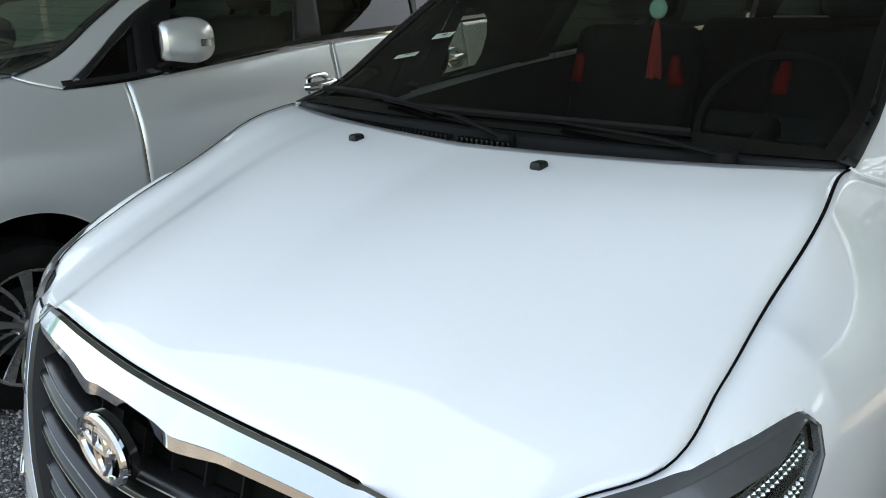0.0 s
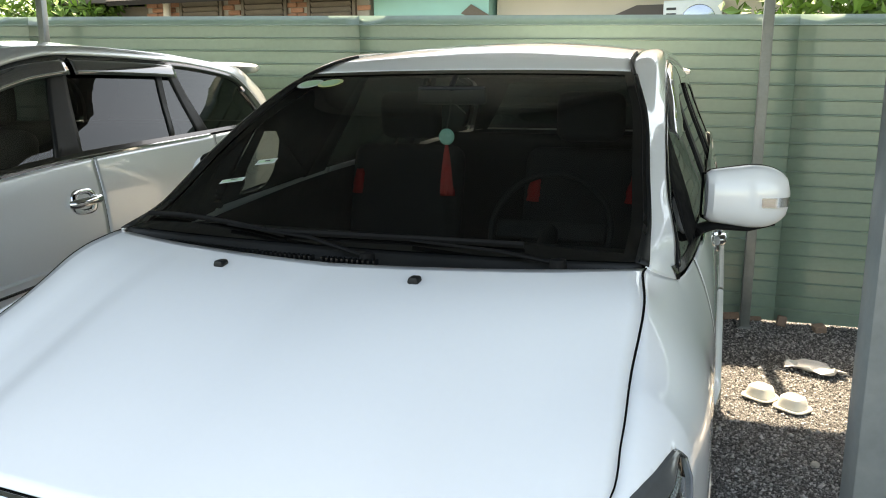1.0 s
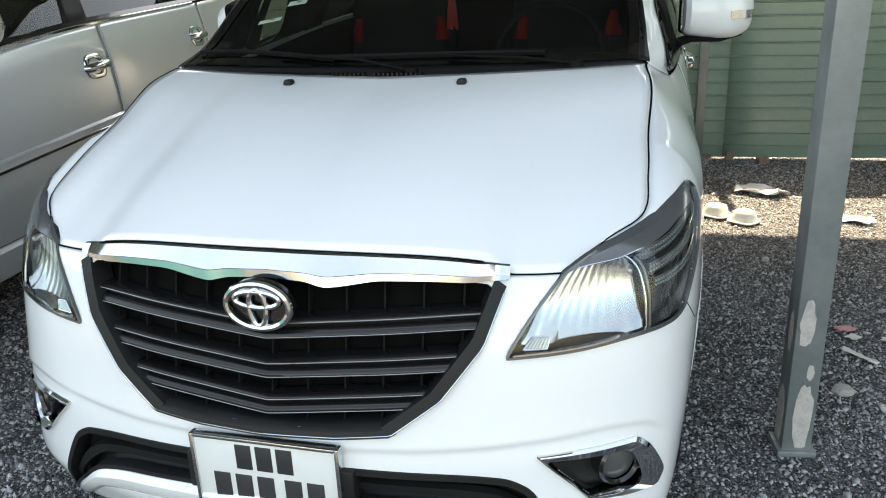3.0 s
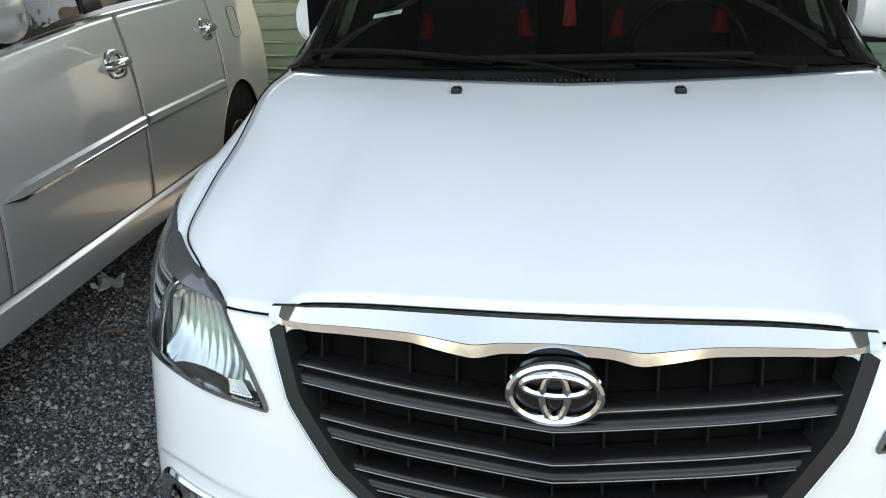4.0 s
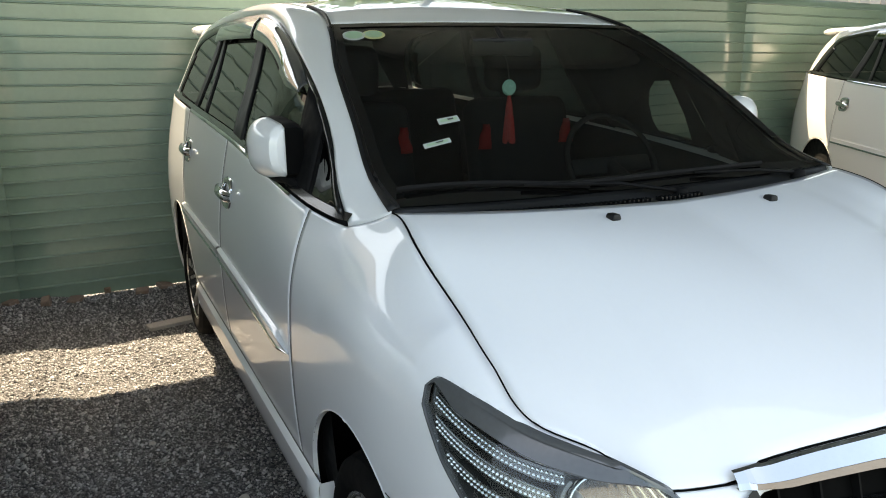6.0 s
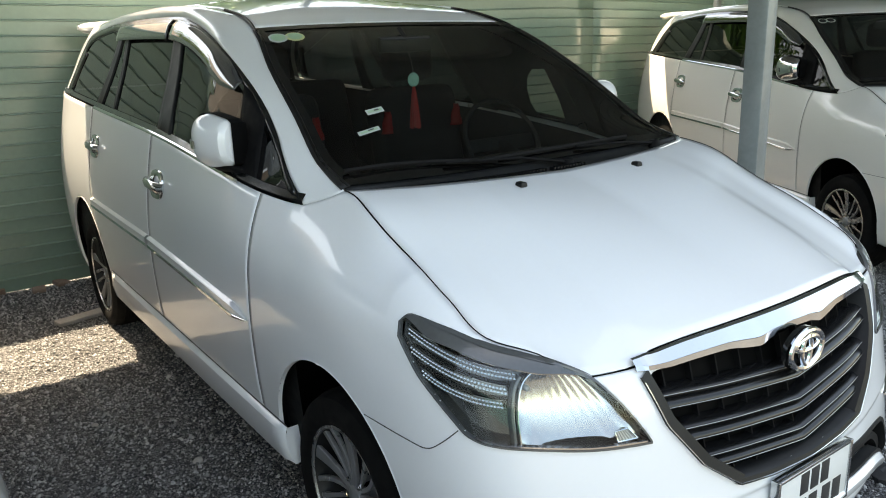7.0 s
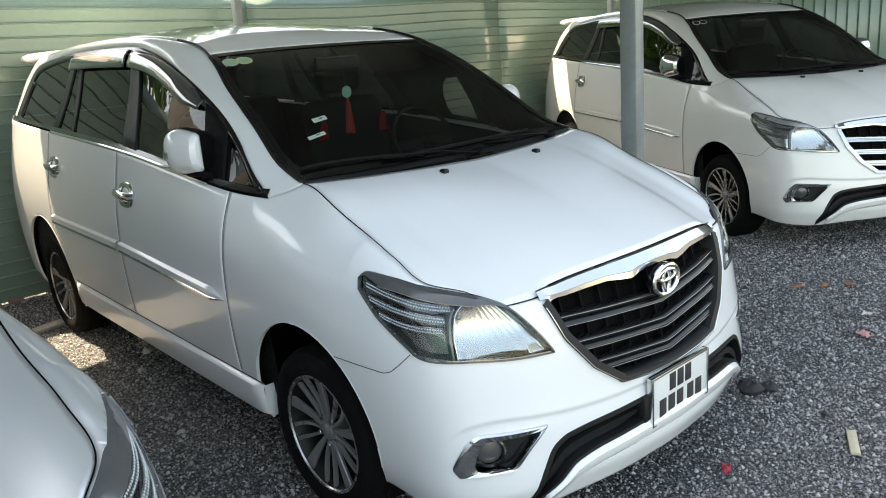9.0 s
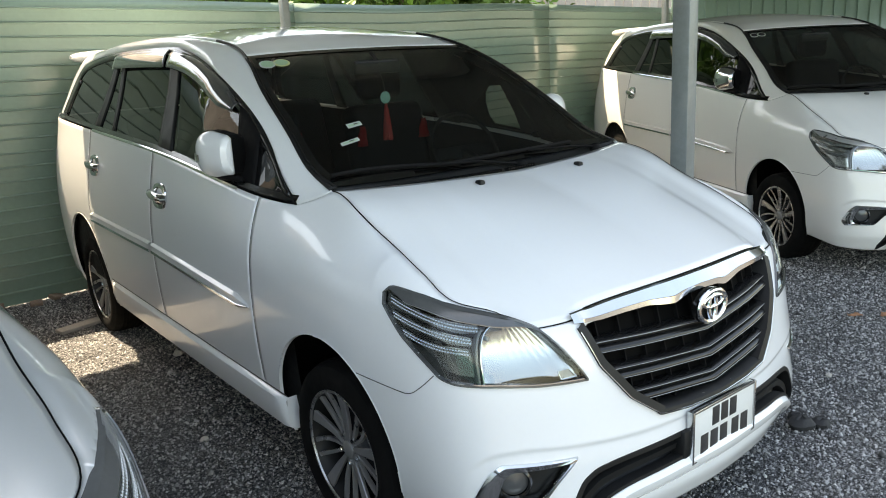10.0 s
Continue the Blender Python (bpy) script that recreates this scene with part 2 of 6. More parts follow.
setback = spline([0.15, 0.24, 0.30, 0.40, 0.45, 0.55, 0.68, 0.78, 0.85, 0.90, 1.0, 1.2], [0.05, 0.005, -0.015, -0.005, 0, 0.02, 0.045, 0.075, 0.105, 0.125, 0.14, 0.14])
half_width = spline([0.18, 0.28, 0.40, 0.55, 0.70, 0.85, 1.0, 1.10, 1.185, 1.3, 1.4], [0.80, 0.845, 0.862, 0.874, 0.878, 0.872, 0.853, 0.834, 0.814, 0.79, 0.75])
_ks = [0, s_at_x(0.25), s_at_x(0.44), s_at_x(0.472), s_at_x(0.585), s_at_x(0.68)] + [s_at_y(y) for y in (0.205, 0.33, 0.50, 0.65, 0.77, 0.88, 0.985, 1.06, 1.126, 1.316, 1.6, 2.28, 3.40, 4.275, 4.45)] + [S_END]
top_height = spline(_ks, [0.872, 0.868, 0.852, 0.830, 0.828, 0.878, 0.900, 0.958, 1.020, 1.067, 1.100, 1.124, 1.137, 1.108, 1.084, 1.09, 1.118, 1.180, 1.234, 1.278, 1.29, 1.29])
top_inset = spline(_ks, [0.012, 0.012, 0.010, 0.008, 0.006, 0.030, 0.055, 0.095, 0.106, 0.104, 0.101, 0.107, 0.123, 0.090, 0.056, 0.036, 0.014, 0, 0, 0, 0, 0])
top_round = spline(_ks, [0.02, 0.02, 0.02, 0.02, 0.03, 0.06, 0.09, 0.13, 0.15, 0.16, 0.17, 0.21, 0.28, 0.28, 0.27, 0.25, 0.22, 0.10, 0.03, 0.02, 0.02, 0.02])


half_width = soft(half_width, 0.18, 1.4, 0.04)


def smooth01(x):
    x = np.clip(x, 0, 1)
    return x * x * (3 - 2 * x)


def eased(f, sigma):
    g = soft(f, 0, S_END, sigma)
    return lambda s: f(s) + (g(s) - f(s)) * smooth01((s - 0.95) / 0.2) * (1 - smooth01((s - 1.95) / 0.3))


top_inset, top_round = eased(top_inset, 0.06), eased(top_round, 0.08)


_fold = spline([0.000, 0.310, 0.420, 0.565, 0.707, 0.747, 0.801, 0.829, 0.877], [0.495, 0.498, 0.502, 0.514, 0.524, 0.522, 0.512, 0.498, 0.468])


def skin(s, z, off=0.0):
    """A point of the lower body: s runs along the outline from the nose (negative to the car's right), z is the height."""
    s, z = np.asarray(s, float), np.asarray(z, float)
    a = np.abs(s)
    x, y = np.interp(a, _ts, _tx), np.interp(a, _ts, _ty)
    e = 0.01
    tx, ty = np.interp(a + e, _ts, _tx) - np.interp(np.maximum(a - e, 0), _ts, _tx), np.interp(a + e, _ts, _ty) - np.interp(np.maximum(a - e, 0), _ts, _ty)
    ln = np.hypot(tx, ty)
    nx, ny = ty / ln, -tx / ln
    back = setback(z) * (1 - smooth01((y - 0.45) / 0.55))
    wide = (half_width(z) - 0.878) * smooth01((y - 0.12) / 0.4)
    zt, hr = top_height(a), top_round(a)
    q = np.clip((z - (zt - hr)) / hr, 0, 1)
    m = 1 - 0.50 * smooth01((y - 0.58) / 0.45)
    inset = top_inset(a) * (1 - np.sqrt(np.maximum(1 - (m * q) ** 2, 0))) / (1 - np.sqrt(np.maximum(1 - m * m, 0)))
    fold = 0.006 * smooth01((_fold(a) - z) / 0.014) * (1 - smooth01((a - 0.801) / 0.09))
    d = wide - inset + off - fold
    return np.stack([np.where(s < 0, -1, 1) * (x + nx * d), y + back + ny * d, z + 0 * x], -1)


def ztop(s):
    return top_height(np.abs(s))


def patch(s0, s1, ns, low, high, nv, off=0.0):
    """A piece of the lower body between two height curves; low and high are functions of the distance along the outline."""
    s = np.linspace(s0, s1, ns)
    lo, hi = low(np.abs(s)), high(np.abs(s))
    rows = [skin(s, lo + (hi - lo) * t, off(s, t) if callable(off) else off) for t in np.linspace(0, 1, nv)]
    return sheet(rows)


def span(sg, a, b):
    return (a, b) if sg > 0 else (-b, -a)


ARCH_Z = 0.352
ARCHES = ((0.876, 0.352), (3.70, 0.388))


def panel(s_list, low, high, nv, holes=(), arches=True):
    """A body panel on a fine grid, with wheel arches cut to a clean curve and openings left out."""
    s = np.asarray(s_list)
    lo, hi = low(np.abs(s)), high(np.abs(s))
    t = np.linspace(0, 1, nv)[:, None]
    zz = lo + (hi - lo) * t
    ss = np.broadcast_to(s, zz.shape).copy()
    cell = 0.03
    inside = np.zeros(zz.shape, bool)
    if arches:
        for _ in range(2):
            p = skin(ss, zz)
            for ya, arch_r in ARCHES:
                dy, dz = p[..., 1] - ya, zz - ARCH_Z
                d = np.hypot(dy, dz)
                near = (d < arch_r) & (d > arch_r - cell) & (np.abs(p[..., 0]) > 0.5)
                k = np.where(near, arch_r / np.maximum(d, 1e-6), 1.0)
                move = dy * (k - 1)
                ss = ss + np.where(near, np.sign(ss) * move, 0)
                zz = zz + np.where(near, dz * (k - 1), 0)
                inside |= (d <= arch_r - cell) & (np.abs(p[..., 0]) > 0.5)
    p = skin(ss, zz)
    verts, faces = sheet(p)
    mean = lambda q: (q[:-1, :-1] + q[1:, :-1] + q[1:, 1:] + q[:-1, 1:]) / 4
    gone = inside[:-1, :-1] | inside[1:, :-1] | inside[1:, 1:] | inside[:-1, 1:]
    cs, cz = mean(np.abs(ss)), mean(zz)
    for h in holes:
        gone |= h(cs, cz)
    kept = [f for f, g in zip(faces, gone.ravel()) if not g]
    used = sorted({i for f in kept for i in f})
    back = {k: i for i, k in enumerate(used)}
    return [verts[i] for i in used], [tuple(back[i] for i in f) for f in kept]


# Upper body: side windows, pillars and roof.
_glass_x = spline([1.05, 1.085, 1.185, 1.30, 1.40, 1.50, 1.60, 1.70], [0.842, 0.835, 0.812, 0.765, 0.72, 0.68, 0.645, 0.61])
_narrow = spline([1.126, 1.333, 1.41, 1.49, 1.56, 1.70, 1.90], [0.052, 0.060, 0.050, 0.037, 0.028, 0.015, 0.0])


def side_x(y, z):
    """Half width of the window band; it draws in towards the windscreen."""
    near = 1 - 0.35 * float(smooth01((1.20 - z) / 0.11)) * float(smooth01((y - 1.14) / 0.2))
    x = float(_glass_x(z)) - float(_narrow(y)) * near
    return x - (0.878 - float(np.interp(s_at_y(y), _ts, _tx)) if y > 2.6 else 0.0)


_uy = [1.126, 1.295, 1.482, 1.70, 2.02, 2.24, 2.45, 2.89, 3.38, 3.66, 3.96, 4.165, 4.275]
_uz = [1.084, 1.205, 1.340, 1.442, 1.558, 1.611, 1.640, 1.647, 1.640, 1.624, 1.586, 1.45, 1.273]
_vx = [0.703, 0.702, 0.676, 0.646, 0.590, 0.553, 0.545, 0.538, 0.532, 0.52, 0.505, 0.605, 0.700]
_vy = [0.985, 1.136, 1.336, 1.551, 1.775, 2.00, 2.36, 2.80, 3.20, 3.70, 4.30, 4.46, 4.44]
_vz = [1.137, 1.184, 1.312, 1.440, 1.557, 1.625, 1.672, 1.694, 1.692, 1.672, 1.632, 1.46, 1.285]
_ki = np.arange(13.0)
up_y, up_z = spline(_ki, _uy), spline(_ki, _uz)
in_x, in_y, in_z = spline(_ki, _vx), spline(_ki, _vy), spline(_ki, _vz)


def plain_rail(k, w):
    """Pillar and roof rail: w = 0 at the windows, 1 at windscreen or roof."""
    y, z = float(up_y(k)), float(up_z(k))
    a, b = Vector((side_x(y, z), y, z)), Vector((float(in_x(k)), float(in_y(k)), float(in_z(k))))
    bulge = 0.006 + 0.024 * float(smooth01((k - 3) / 2)) - 0.012 * float(smooth01((k - 10) / 1.5))
    bulge = (bulge + 0.003 * (1 - float(smooth01((k - 1.5) / 2.5)))) * min(1.0, k) ** 0.7
    return a.lerp(b, w) + Vector((0.75, -0.15, 0.64)) * bulge * 4 * w * (1 - w)


def rail_point(k, w):
    """The rail, its foot moved on to the edge of the front wing."""
    p, end = plain_rail(k, w), 1.2
    if k >= end:
        return p
    a = s_at_y(1.126) + (S_COWL - s_at_y(1.126)) * w
    return p + (Vector(skin(a, float(ztop(a)))) - plain_rail(0.0, w)) * (1 - float(smooth01(k / end)))


def side_polygon(yz, off=0.0, cut=5):
    """A pane on the window band, from its (y, z) corners."""
    ring = []
    for i, (y, z) in enumerate(yz):
        y2, z2 = yz[(i + 1) % len(yz)]
        ring += [(y + (y2 - y) * k / cut, z + (z2 - z) * k / cut) for k in range(cut)]
    cy, cz = sum(p[0] for p in ring) / len(ring), sum(p[1] for p in ring) / len(ring)
    n = len(ring)
    verts, faces = [], []
    for w in (1.0, 0.66, 0.33):
        verts += [(side_x(cy + (y - cy) * w, cz + (z - cz) * w) + off, cy + (y - cy) * w, cz + (z - cz) * w) for y, z in ring]
    verts.append((side_x(cy, cz) + off, cy, cz))
    for r in range(2):
        faces += [(r * n + i, r * n + (i + 1) % n, (r + 1) * n + (i + 1) % n, (r + 1) * n + i) for i in range(n)]
    faces += [(2 * n + i, 2 * n + (i + 1) % n, 3 * n) for i in range(n)]
    return verts, faces


def roof_height(x, y):
    xd = float(_roof_x(y))
    zc, zd = float(_roof_c(y)), float(_roof_d(y))
    return zd + (zc - zd) * (1 - min(1, abs(x) / xd) ** 2.4)


_roof_x = spline([1.84, 2.02, 2.36, 2.8, 3.2, 3.7, 4.2, 4.42], [0.562, 0.552, 0.545, 0.538, 0.532, 0.52, 0.505, 0.49])
_roof_d = spline([1.84, 2.02, 2.36, 2.8, 3.2, 3.7, 4.2, 4.42], [1.578, 1.628, 1.672, 1.694, 1.692, 1.672, 1.635, 1.61])
_roof_c = spline([1.84, 1.905, 2.05, 2.4, 2.8, 3.3, 3.9, 4.42], [1.578, 1.590, 1.640, 1.706, 1.733, 1.733, 1.70, 1.645])


def screen_point(q, t):
    """Windscreen: q across (-1 to 1), t from the scuttle up; it meets the pillars at its sides."""
    a = abs(q)
    k = 0.12 + 4.1 * t
    e = Vector((float(in_x(k)) - 0.004, float(in_y(k)) - 0.002, float(in_z(k)) + 0.001))
    c = Vector((0, 0.965, 1.137)).lerp(Vector((0, 1.900, 1.588)), t) + Vector((0, -0.45, 0.9)) * 0.030 * 4 * t * (1 - t)
    w = a**2.4
    return Vector((q * e.x, c.y + (e.y - c.y) * w, c.z + (e.z - c.z) * w))


def hood_edge(t):
    return Vector(skin(S_CORNER + t * (S_COWL - S_CORNER), ztop(S_CORNER + t * (S_COWL - S_CORNER))))


def hood_point(q, t):
    """Bonnet: q across (-1 to 1), t from the front lip back."""
    a, sg = abs(q), (1 if q >= 0 else -1)
    f = lambda r: Vector(skin(r * S_CORNER, ztop(r * S_CORNER)))
    e1 = hood_edge(1)
    rear = lambda r: Vector((r * e1.x, 0.870 + (e1.y - 0.870) * r**2.2, 1.119 + (e1.z - 1.119) * r))
    f0, r0 = f(0), rear(0)
    c = f0.lerp(r0, t) + Vector((0, 0, 0.024 * math.sin(math.pi * min(1, t * 0.96 + 0.02))))
    e0, e = hood_edge(0), hood_edge(t)
    p = f(a) * (1 - t) + rear(a) * t + c * (1 - a) + e * a - (f0 * (1 - a) * (1 - t) + r0 * (1 - a) * t + e0 * a * (1 - t) + e1 * a * t)
    crown = 0.022 * math.sin(math.pi * min(1.0, t)) * (a * (1 - a)) * 4 * 0.6
    return Vector((sg * p.x, p.y, p.z + crown))


# Openings of the nose, as height curves over the distance along the outline.
S_GT, S_GB = s_at_x(0.478), s_at_x(0.265)
S_H0, S_H1 = 0.49, 1.043
S_HL, S_HC = s_at_y(0.345), S_CORNER
lamp_low = spline([0.490, 0.627, 0.747, 0.851, 0.895, 0.921, 0.961, 1.001, 1.017, 1.043], [0.678, 0.686, 0.698, 0.704, 0.716, 0.740, 0.778, 0.818, 0.846, 0.886])
lamp_high = spline([0.490, 0.502, 0.560, 0.601, 0.705, 0.807, 0.921, 1.021, 1.043], [0.682, 0.704, 0.790, 0.834, 0.874, 0.894, 0.920, 0.932, 0.916])
grille_low = lambda s: np.interp(s, [0, 0.15, S_GB, s_at_x(0.36), s_at_x(0.44), S_GT], [0.516, 0.519, 0.530, 0.600, 0.705, 0.815])
grille_high = lambda s: top_height(s) - 0.022
S_F0, S_F1 = 0.556, 0.857
fog_low = spline([0.556, 0.621, 0.683, 0.751, 0.801, 0.839, 0.857], [0.474, 0.416, 0.366, 0.364, 0.362, 0.358, 0.380])
fog_high = spline([0.556, 0.659, 0.765, 0.801, 0.819, 0.843, 0.857], [0.478, 0.482, 0.486, 0.466, 0.448, 0.414, 0.390])
F0, F1 = 0.581, 0.791
fog_in_low = spline([0.581, 0.627, 0.683, 0.751, 0.783, 0.791], [0.460, 0.420, 0.374, 0.372, 0.376, 0.388])
fog_in_high = spline([0.581, 0.659, 0.741, 0.763, 0.779, 0.791], [0.464, 0.462, 0.462, 0.452, 0.426, 0.394])
S_I1 = s_at_x(0.62)
intake_high = spline([0, 0.17, 0.35, s_at_x(0.48), s_at_x(0.53), s_at_x(0.57), S_I1], [0.448, 0.446, 0.440, 0.428, 0.405, 0.345, 0.235])
intake_low = spline([0, 0.17, 0.35, s_at_x(0.46), s_at_x(0.53), S_I1], [0.368, 0.366, 0.356, 0.335, 0.285, 0.205])
nose_low = spline([0, s_at_x(0.45), s_at_x(0.62), s_at_y(0.42), s_at_y(1.2), s_at_y(3.2), s_at_y(4.2), S_END], [0.225, 0.215, 0.20, 0.225, 0.27, 0.29, 0.27, 0.27])


def opening(s0, s1, low, high, inset):
    def test(s, z):
        return (s0 + inset * 0.5 < s) & (s < s1 - inset * 0.5) & (low(s) + inset < z) & (z < high(s) - inset)
    return test


def rim_strip(s0, s1, low, high, width, off, n=48, depth=0.012, outer=0.003):
    """A raised border that follows an opening all round, as one closed ribbon."""
    s = np.linspace(s0, s1, n)
    ring = [(a, float(low(abs(a)))) for a in s] + [(a, float(high(abs(a)))) for a in s[::-1]]
    ca, cz = sum(p[0] for p in ring) / len(ring), sum(p[1] for p in ring) / len(ring)
    rows = [[], [], [], []]
    m = len(ring)
    for i, (a, z) in enumerate(ring):
        (a0, z0), (a1, z1) = ring[i - 1], ring[(i + 1) % m]
        ta, tz = a1 - a0, z1 - z0
        ln = math.hypot(ta, tz) or 1e-6
        na, nz = -tz / ln, ta / ln
        rows[0].append(skin(a - na * outer, z - nz * outer, -0.004))
        rows[1].append(skin(a - na * outer * 0.5, z - nz * outer * 0.5, off))
        rows[2].append(skin(a + na * width, z + nz * width, off))
        rows[3].append(skin(a + na * width * 1.1, z + nz * width * 1.1, off - depth))
    return sheet(rows, closed=True)


def faired(body, rails):
    """Ease the foot of each pillar into the front wing: a thin-plate fairing of the joined sheets round their common seam."""
    verts, faces, owner = list(body[0]), list(body[1]), []
    v0 = np.array(verts)
    for shape, seam in rails:
        index = {}
        for i in seam:
            d = np.linalg.norm(v0 - np.array(shape[0][i]), axis=1)
            if d.min() < 0.02:
                index[i] = int(d.argmin())
        ids = []
        for i, p in enumerate(shape[0]):
            if i in index:
                ids.append(index[i])
            else:
                ids.append(len(verts))
                verts.append(p)
        owner.append(ids)
        faces += [tuple(ids[i] for i in f) for f in shape[1]]
    v = np.array(verts, float)
    count = {}
    for f in faces:
        for a, b in zip(f, f[1:] + f[:1]):
            if a != b:
                count[min(a, b), max(a, b)] = count.get((min(a, b), max(a, b)), 0) + 1
    fixed = np.zeros(len(v), bool)
    near = {}
    for (a, b), c in count.items():
        near.setdefault(a, []).append(b), near.setdefault(b, []).append(a)
        if c == 1:
            fixed[a] = fixed[b] = True
    inside = (np.abs(v[:, 0]) > 0.5) & (v[:, 1] > 0.60) & (v[:, 2] > 0.86) & (v[:, 1] < 1.99) & (v[:, 2] < 1.60)
    for sg in (1, -1):
        free = np.nonzero(inside & ~fixed & (v[:, 0] * sg > 0))[0]
        free = [i for i in free if i in near]
        place = {k: i for i, k in enumerate(free)}
        rings = sorted({j for i in free for j in near[i] if not fixed[j]} | set(free))
        ri, ci, cv, right = [], [], [], np.zeros((len(rings), 3))
        for r, i in enumerate(rings):
            w = np.array([1 / max(0.002, np.linalg.norm(v[i] - v[j])) for j in near[i]])
            for j, c in list(zip(near[i], w / w.sum())) + [(i, -1.0)]:
                if j in place:
                    ri.append(r), ci.append(place[j]), cv.append(c)
                else:
                    right[r] -= c * v[j]
        ri, ci, cv = np.array(ri), np.array(ci), np.array(cv)
        m, n = len(rings), len(free)
        ahead = lambda x: np.bincount(ri, cv * x[ci], m)
        behind = lambda y: np.bincount(ci, cv * y[ri], n)
        for axis in range(3):
            x = v[free, axis]
            g = behind(right[:, axis] - ahead(x))
            d, gg = g.copy(), g @ g
            for k in range(1600):
                h = behind(ahead(d))
                step = gg / (d @ h + 1e-30)
                x, g = x + step * d, g - step * h
                g2 = g @ g
                if g2 < 1e-18:
                    break
                d, gg = g + g2 / gg * d, g2
            v[free, axis] = x
    out = [tuple(map(float, q)) for q in v]
    return (out[:len(body[0])], body[1]), [([out[i] for i in ids], shape[1]) for ids, (shape, seam) in zip(owner, rails)]


SHELL = []


def wheel(parent, x, y, sg, dark):
    """A tyre on a ten-spoke alloy rim, turned to face outwards."""
    hub = part("wheel", box(-0.02, 0.02, -0.03, 0.03, -0.03, 0.03, 0.005), ALLOY_DARK, parent)
    hub.matrix_local = pose(x, y, 0.294, 0, 0, 0 if sg > 0 else 180) @ Matrix.Scale(0.972, 4)
    prof = [(0.213, -0.10), (0.222, -0.105), (0.268, -0.112), (0.298, -0.10), (0.311, -0.075), (0.312, 0.0), (0.311, 0.07), (0.300, 0.098), (0.272, 0.113), (0.232, 0.110), (0.214, 0.097)]
    grow = Matrix.Diagonal((1, 1.07, 1.07, 1))
    part("tyre", lathe(prof, 64), RUBBER, hub)
    grooves = [lathe([(0.310, g - 0.005), (0.3145, g - 0.004), (0.3145, g + 0.004), (0.310, g + 0.005)], 64) for g in (-0.06, -0.045, -0.02, -0.005, 0.02, 0.035, 0.055)]
    part("tread", joined(*grooves), RUBBER, hub)
    part("rim", moved(lathe([(0.1935, 0.0965), (0.197, 0.1025), (0.2045, 0.102), (0.2055, 0.092)], 72), grow), ALLOY, hub, "bright rim lip")
    # Barrel and brake disc are coloured as dark as the shade behind the spokes.
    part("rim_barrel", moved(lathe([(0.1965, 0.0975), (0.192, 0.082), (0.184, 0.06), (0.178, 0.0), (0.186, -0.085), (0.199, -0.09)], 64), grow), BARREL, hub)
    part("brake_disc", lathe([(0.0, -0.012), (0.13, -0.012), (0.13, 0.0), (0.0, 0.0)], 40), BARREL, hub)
    for k in range(5):
        for off, w0, w1, bend, face_x in ((0.0, 0.008, 0.023, 0.005, 0.0), (0.39, 0.0055, 0.0085, 0.014, -0.003), (0.60, 0.0055, 0.0085, 0.000, -0.004)):
            rows = []
            for r in (0.030, 0.055, 0.085, 0.12, 0.155, 0.180, 0.194):
                t = (r - 0.030) / 0.164
                w, side_shift = w0 + (w1 - w0) * t**1.25, bend * math.sin(math.pi * t)
                xf = 0.072 + 0.020 * t**1.5 + face_x
                rows.append([(xf - 0.014, side_shift - w * 0.8, r), (xf - 0.003, side_shift - w, r), (xf, side_shift - w * 0.90, r), (xf + 0.001, side_shift, r), (xf, side_shift + w * 0.90, r), (xf - 0.003, side_shift + w, r), (xf - 0.014, side_shift + w * 0.8, r)])
            part("spoke", moved(sheet(rows), grow @ Matrix.Rotation(2 * math.pi * (k + off) / 5, 4, "X")), dark, hub, smooth=30.0)
    # Black dish added to stand for the shade in the spoke gaps.
    part("spoke_gap_shade", moved(lathe([(0.184, -0.02), (0.10, -0.03), (0.03, -0.02)], 40), grow), VOID, hub)
    part("hub_cap", lathe([(0.0, 0.082), (0.022, 0.081), (0.03, 0.076), (0.033, 0.056), (0.052, 0.050), (0.055, 0.03)], 32), ALLOY_DARK, hub)
    for k in range(5):
        m = Matrix.Rotation(2 * math.pi * (k + 0.5) / 5, 4, "X") @ Matrix.Translation((0, 0, 0.052))
        part("wheel_nut", moved(lathe([(0.0, 0.080), (0.007, 0.079), (0.010, 0.071), (0.010, 0.03)], 6), m), CHROME, hub)
    return hub


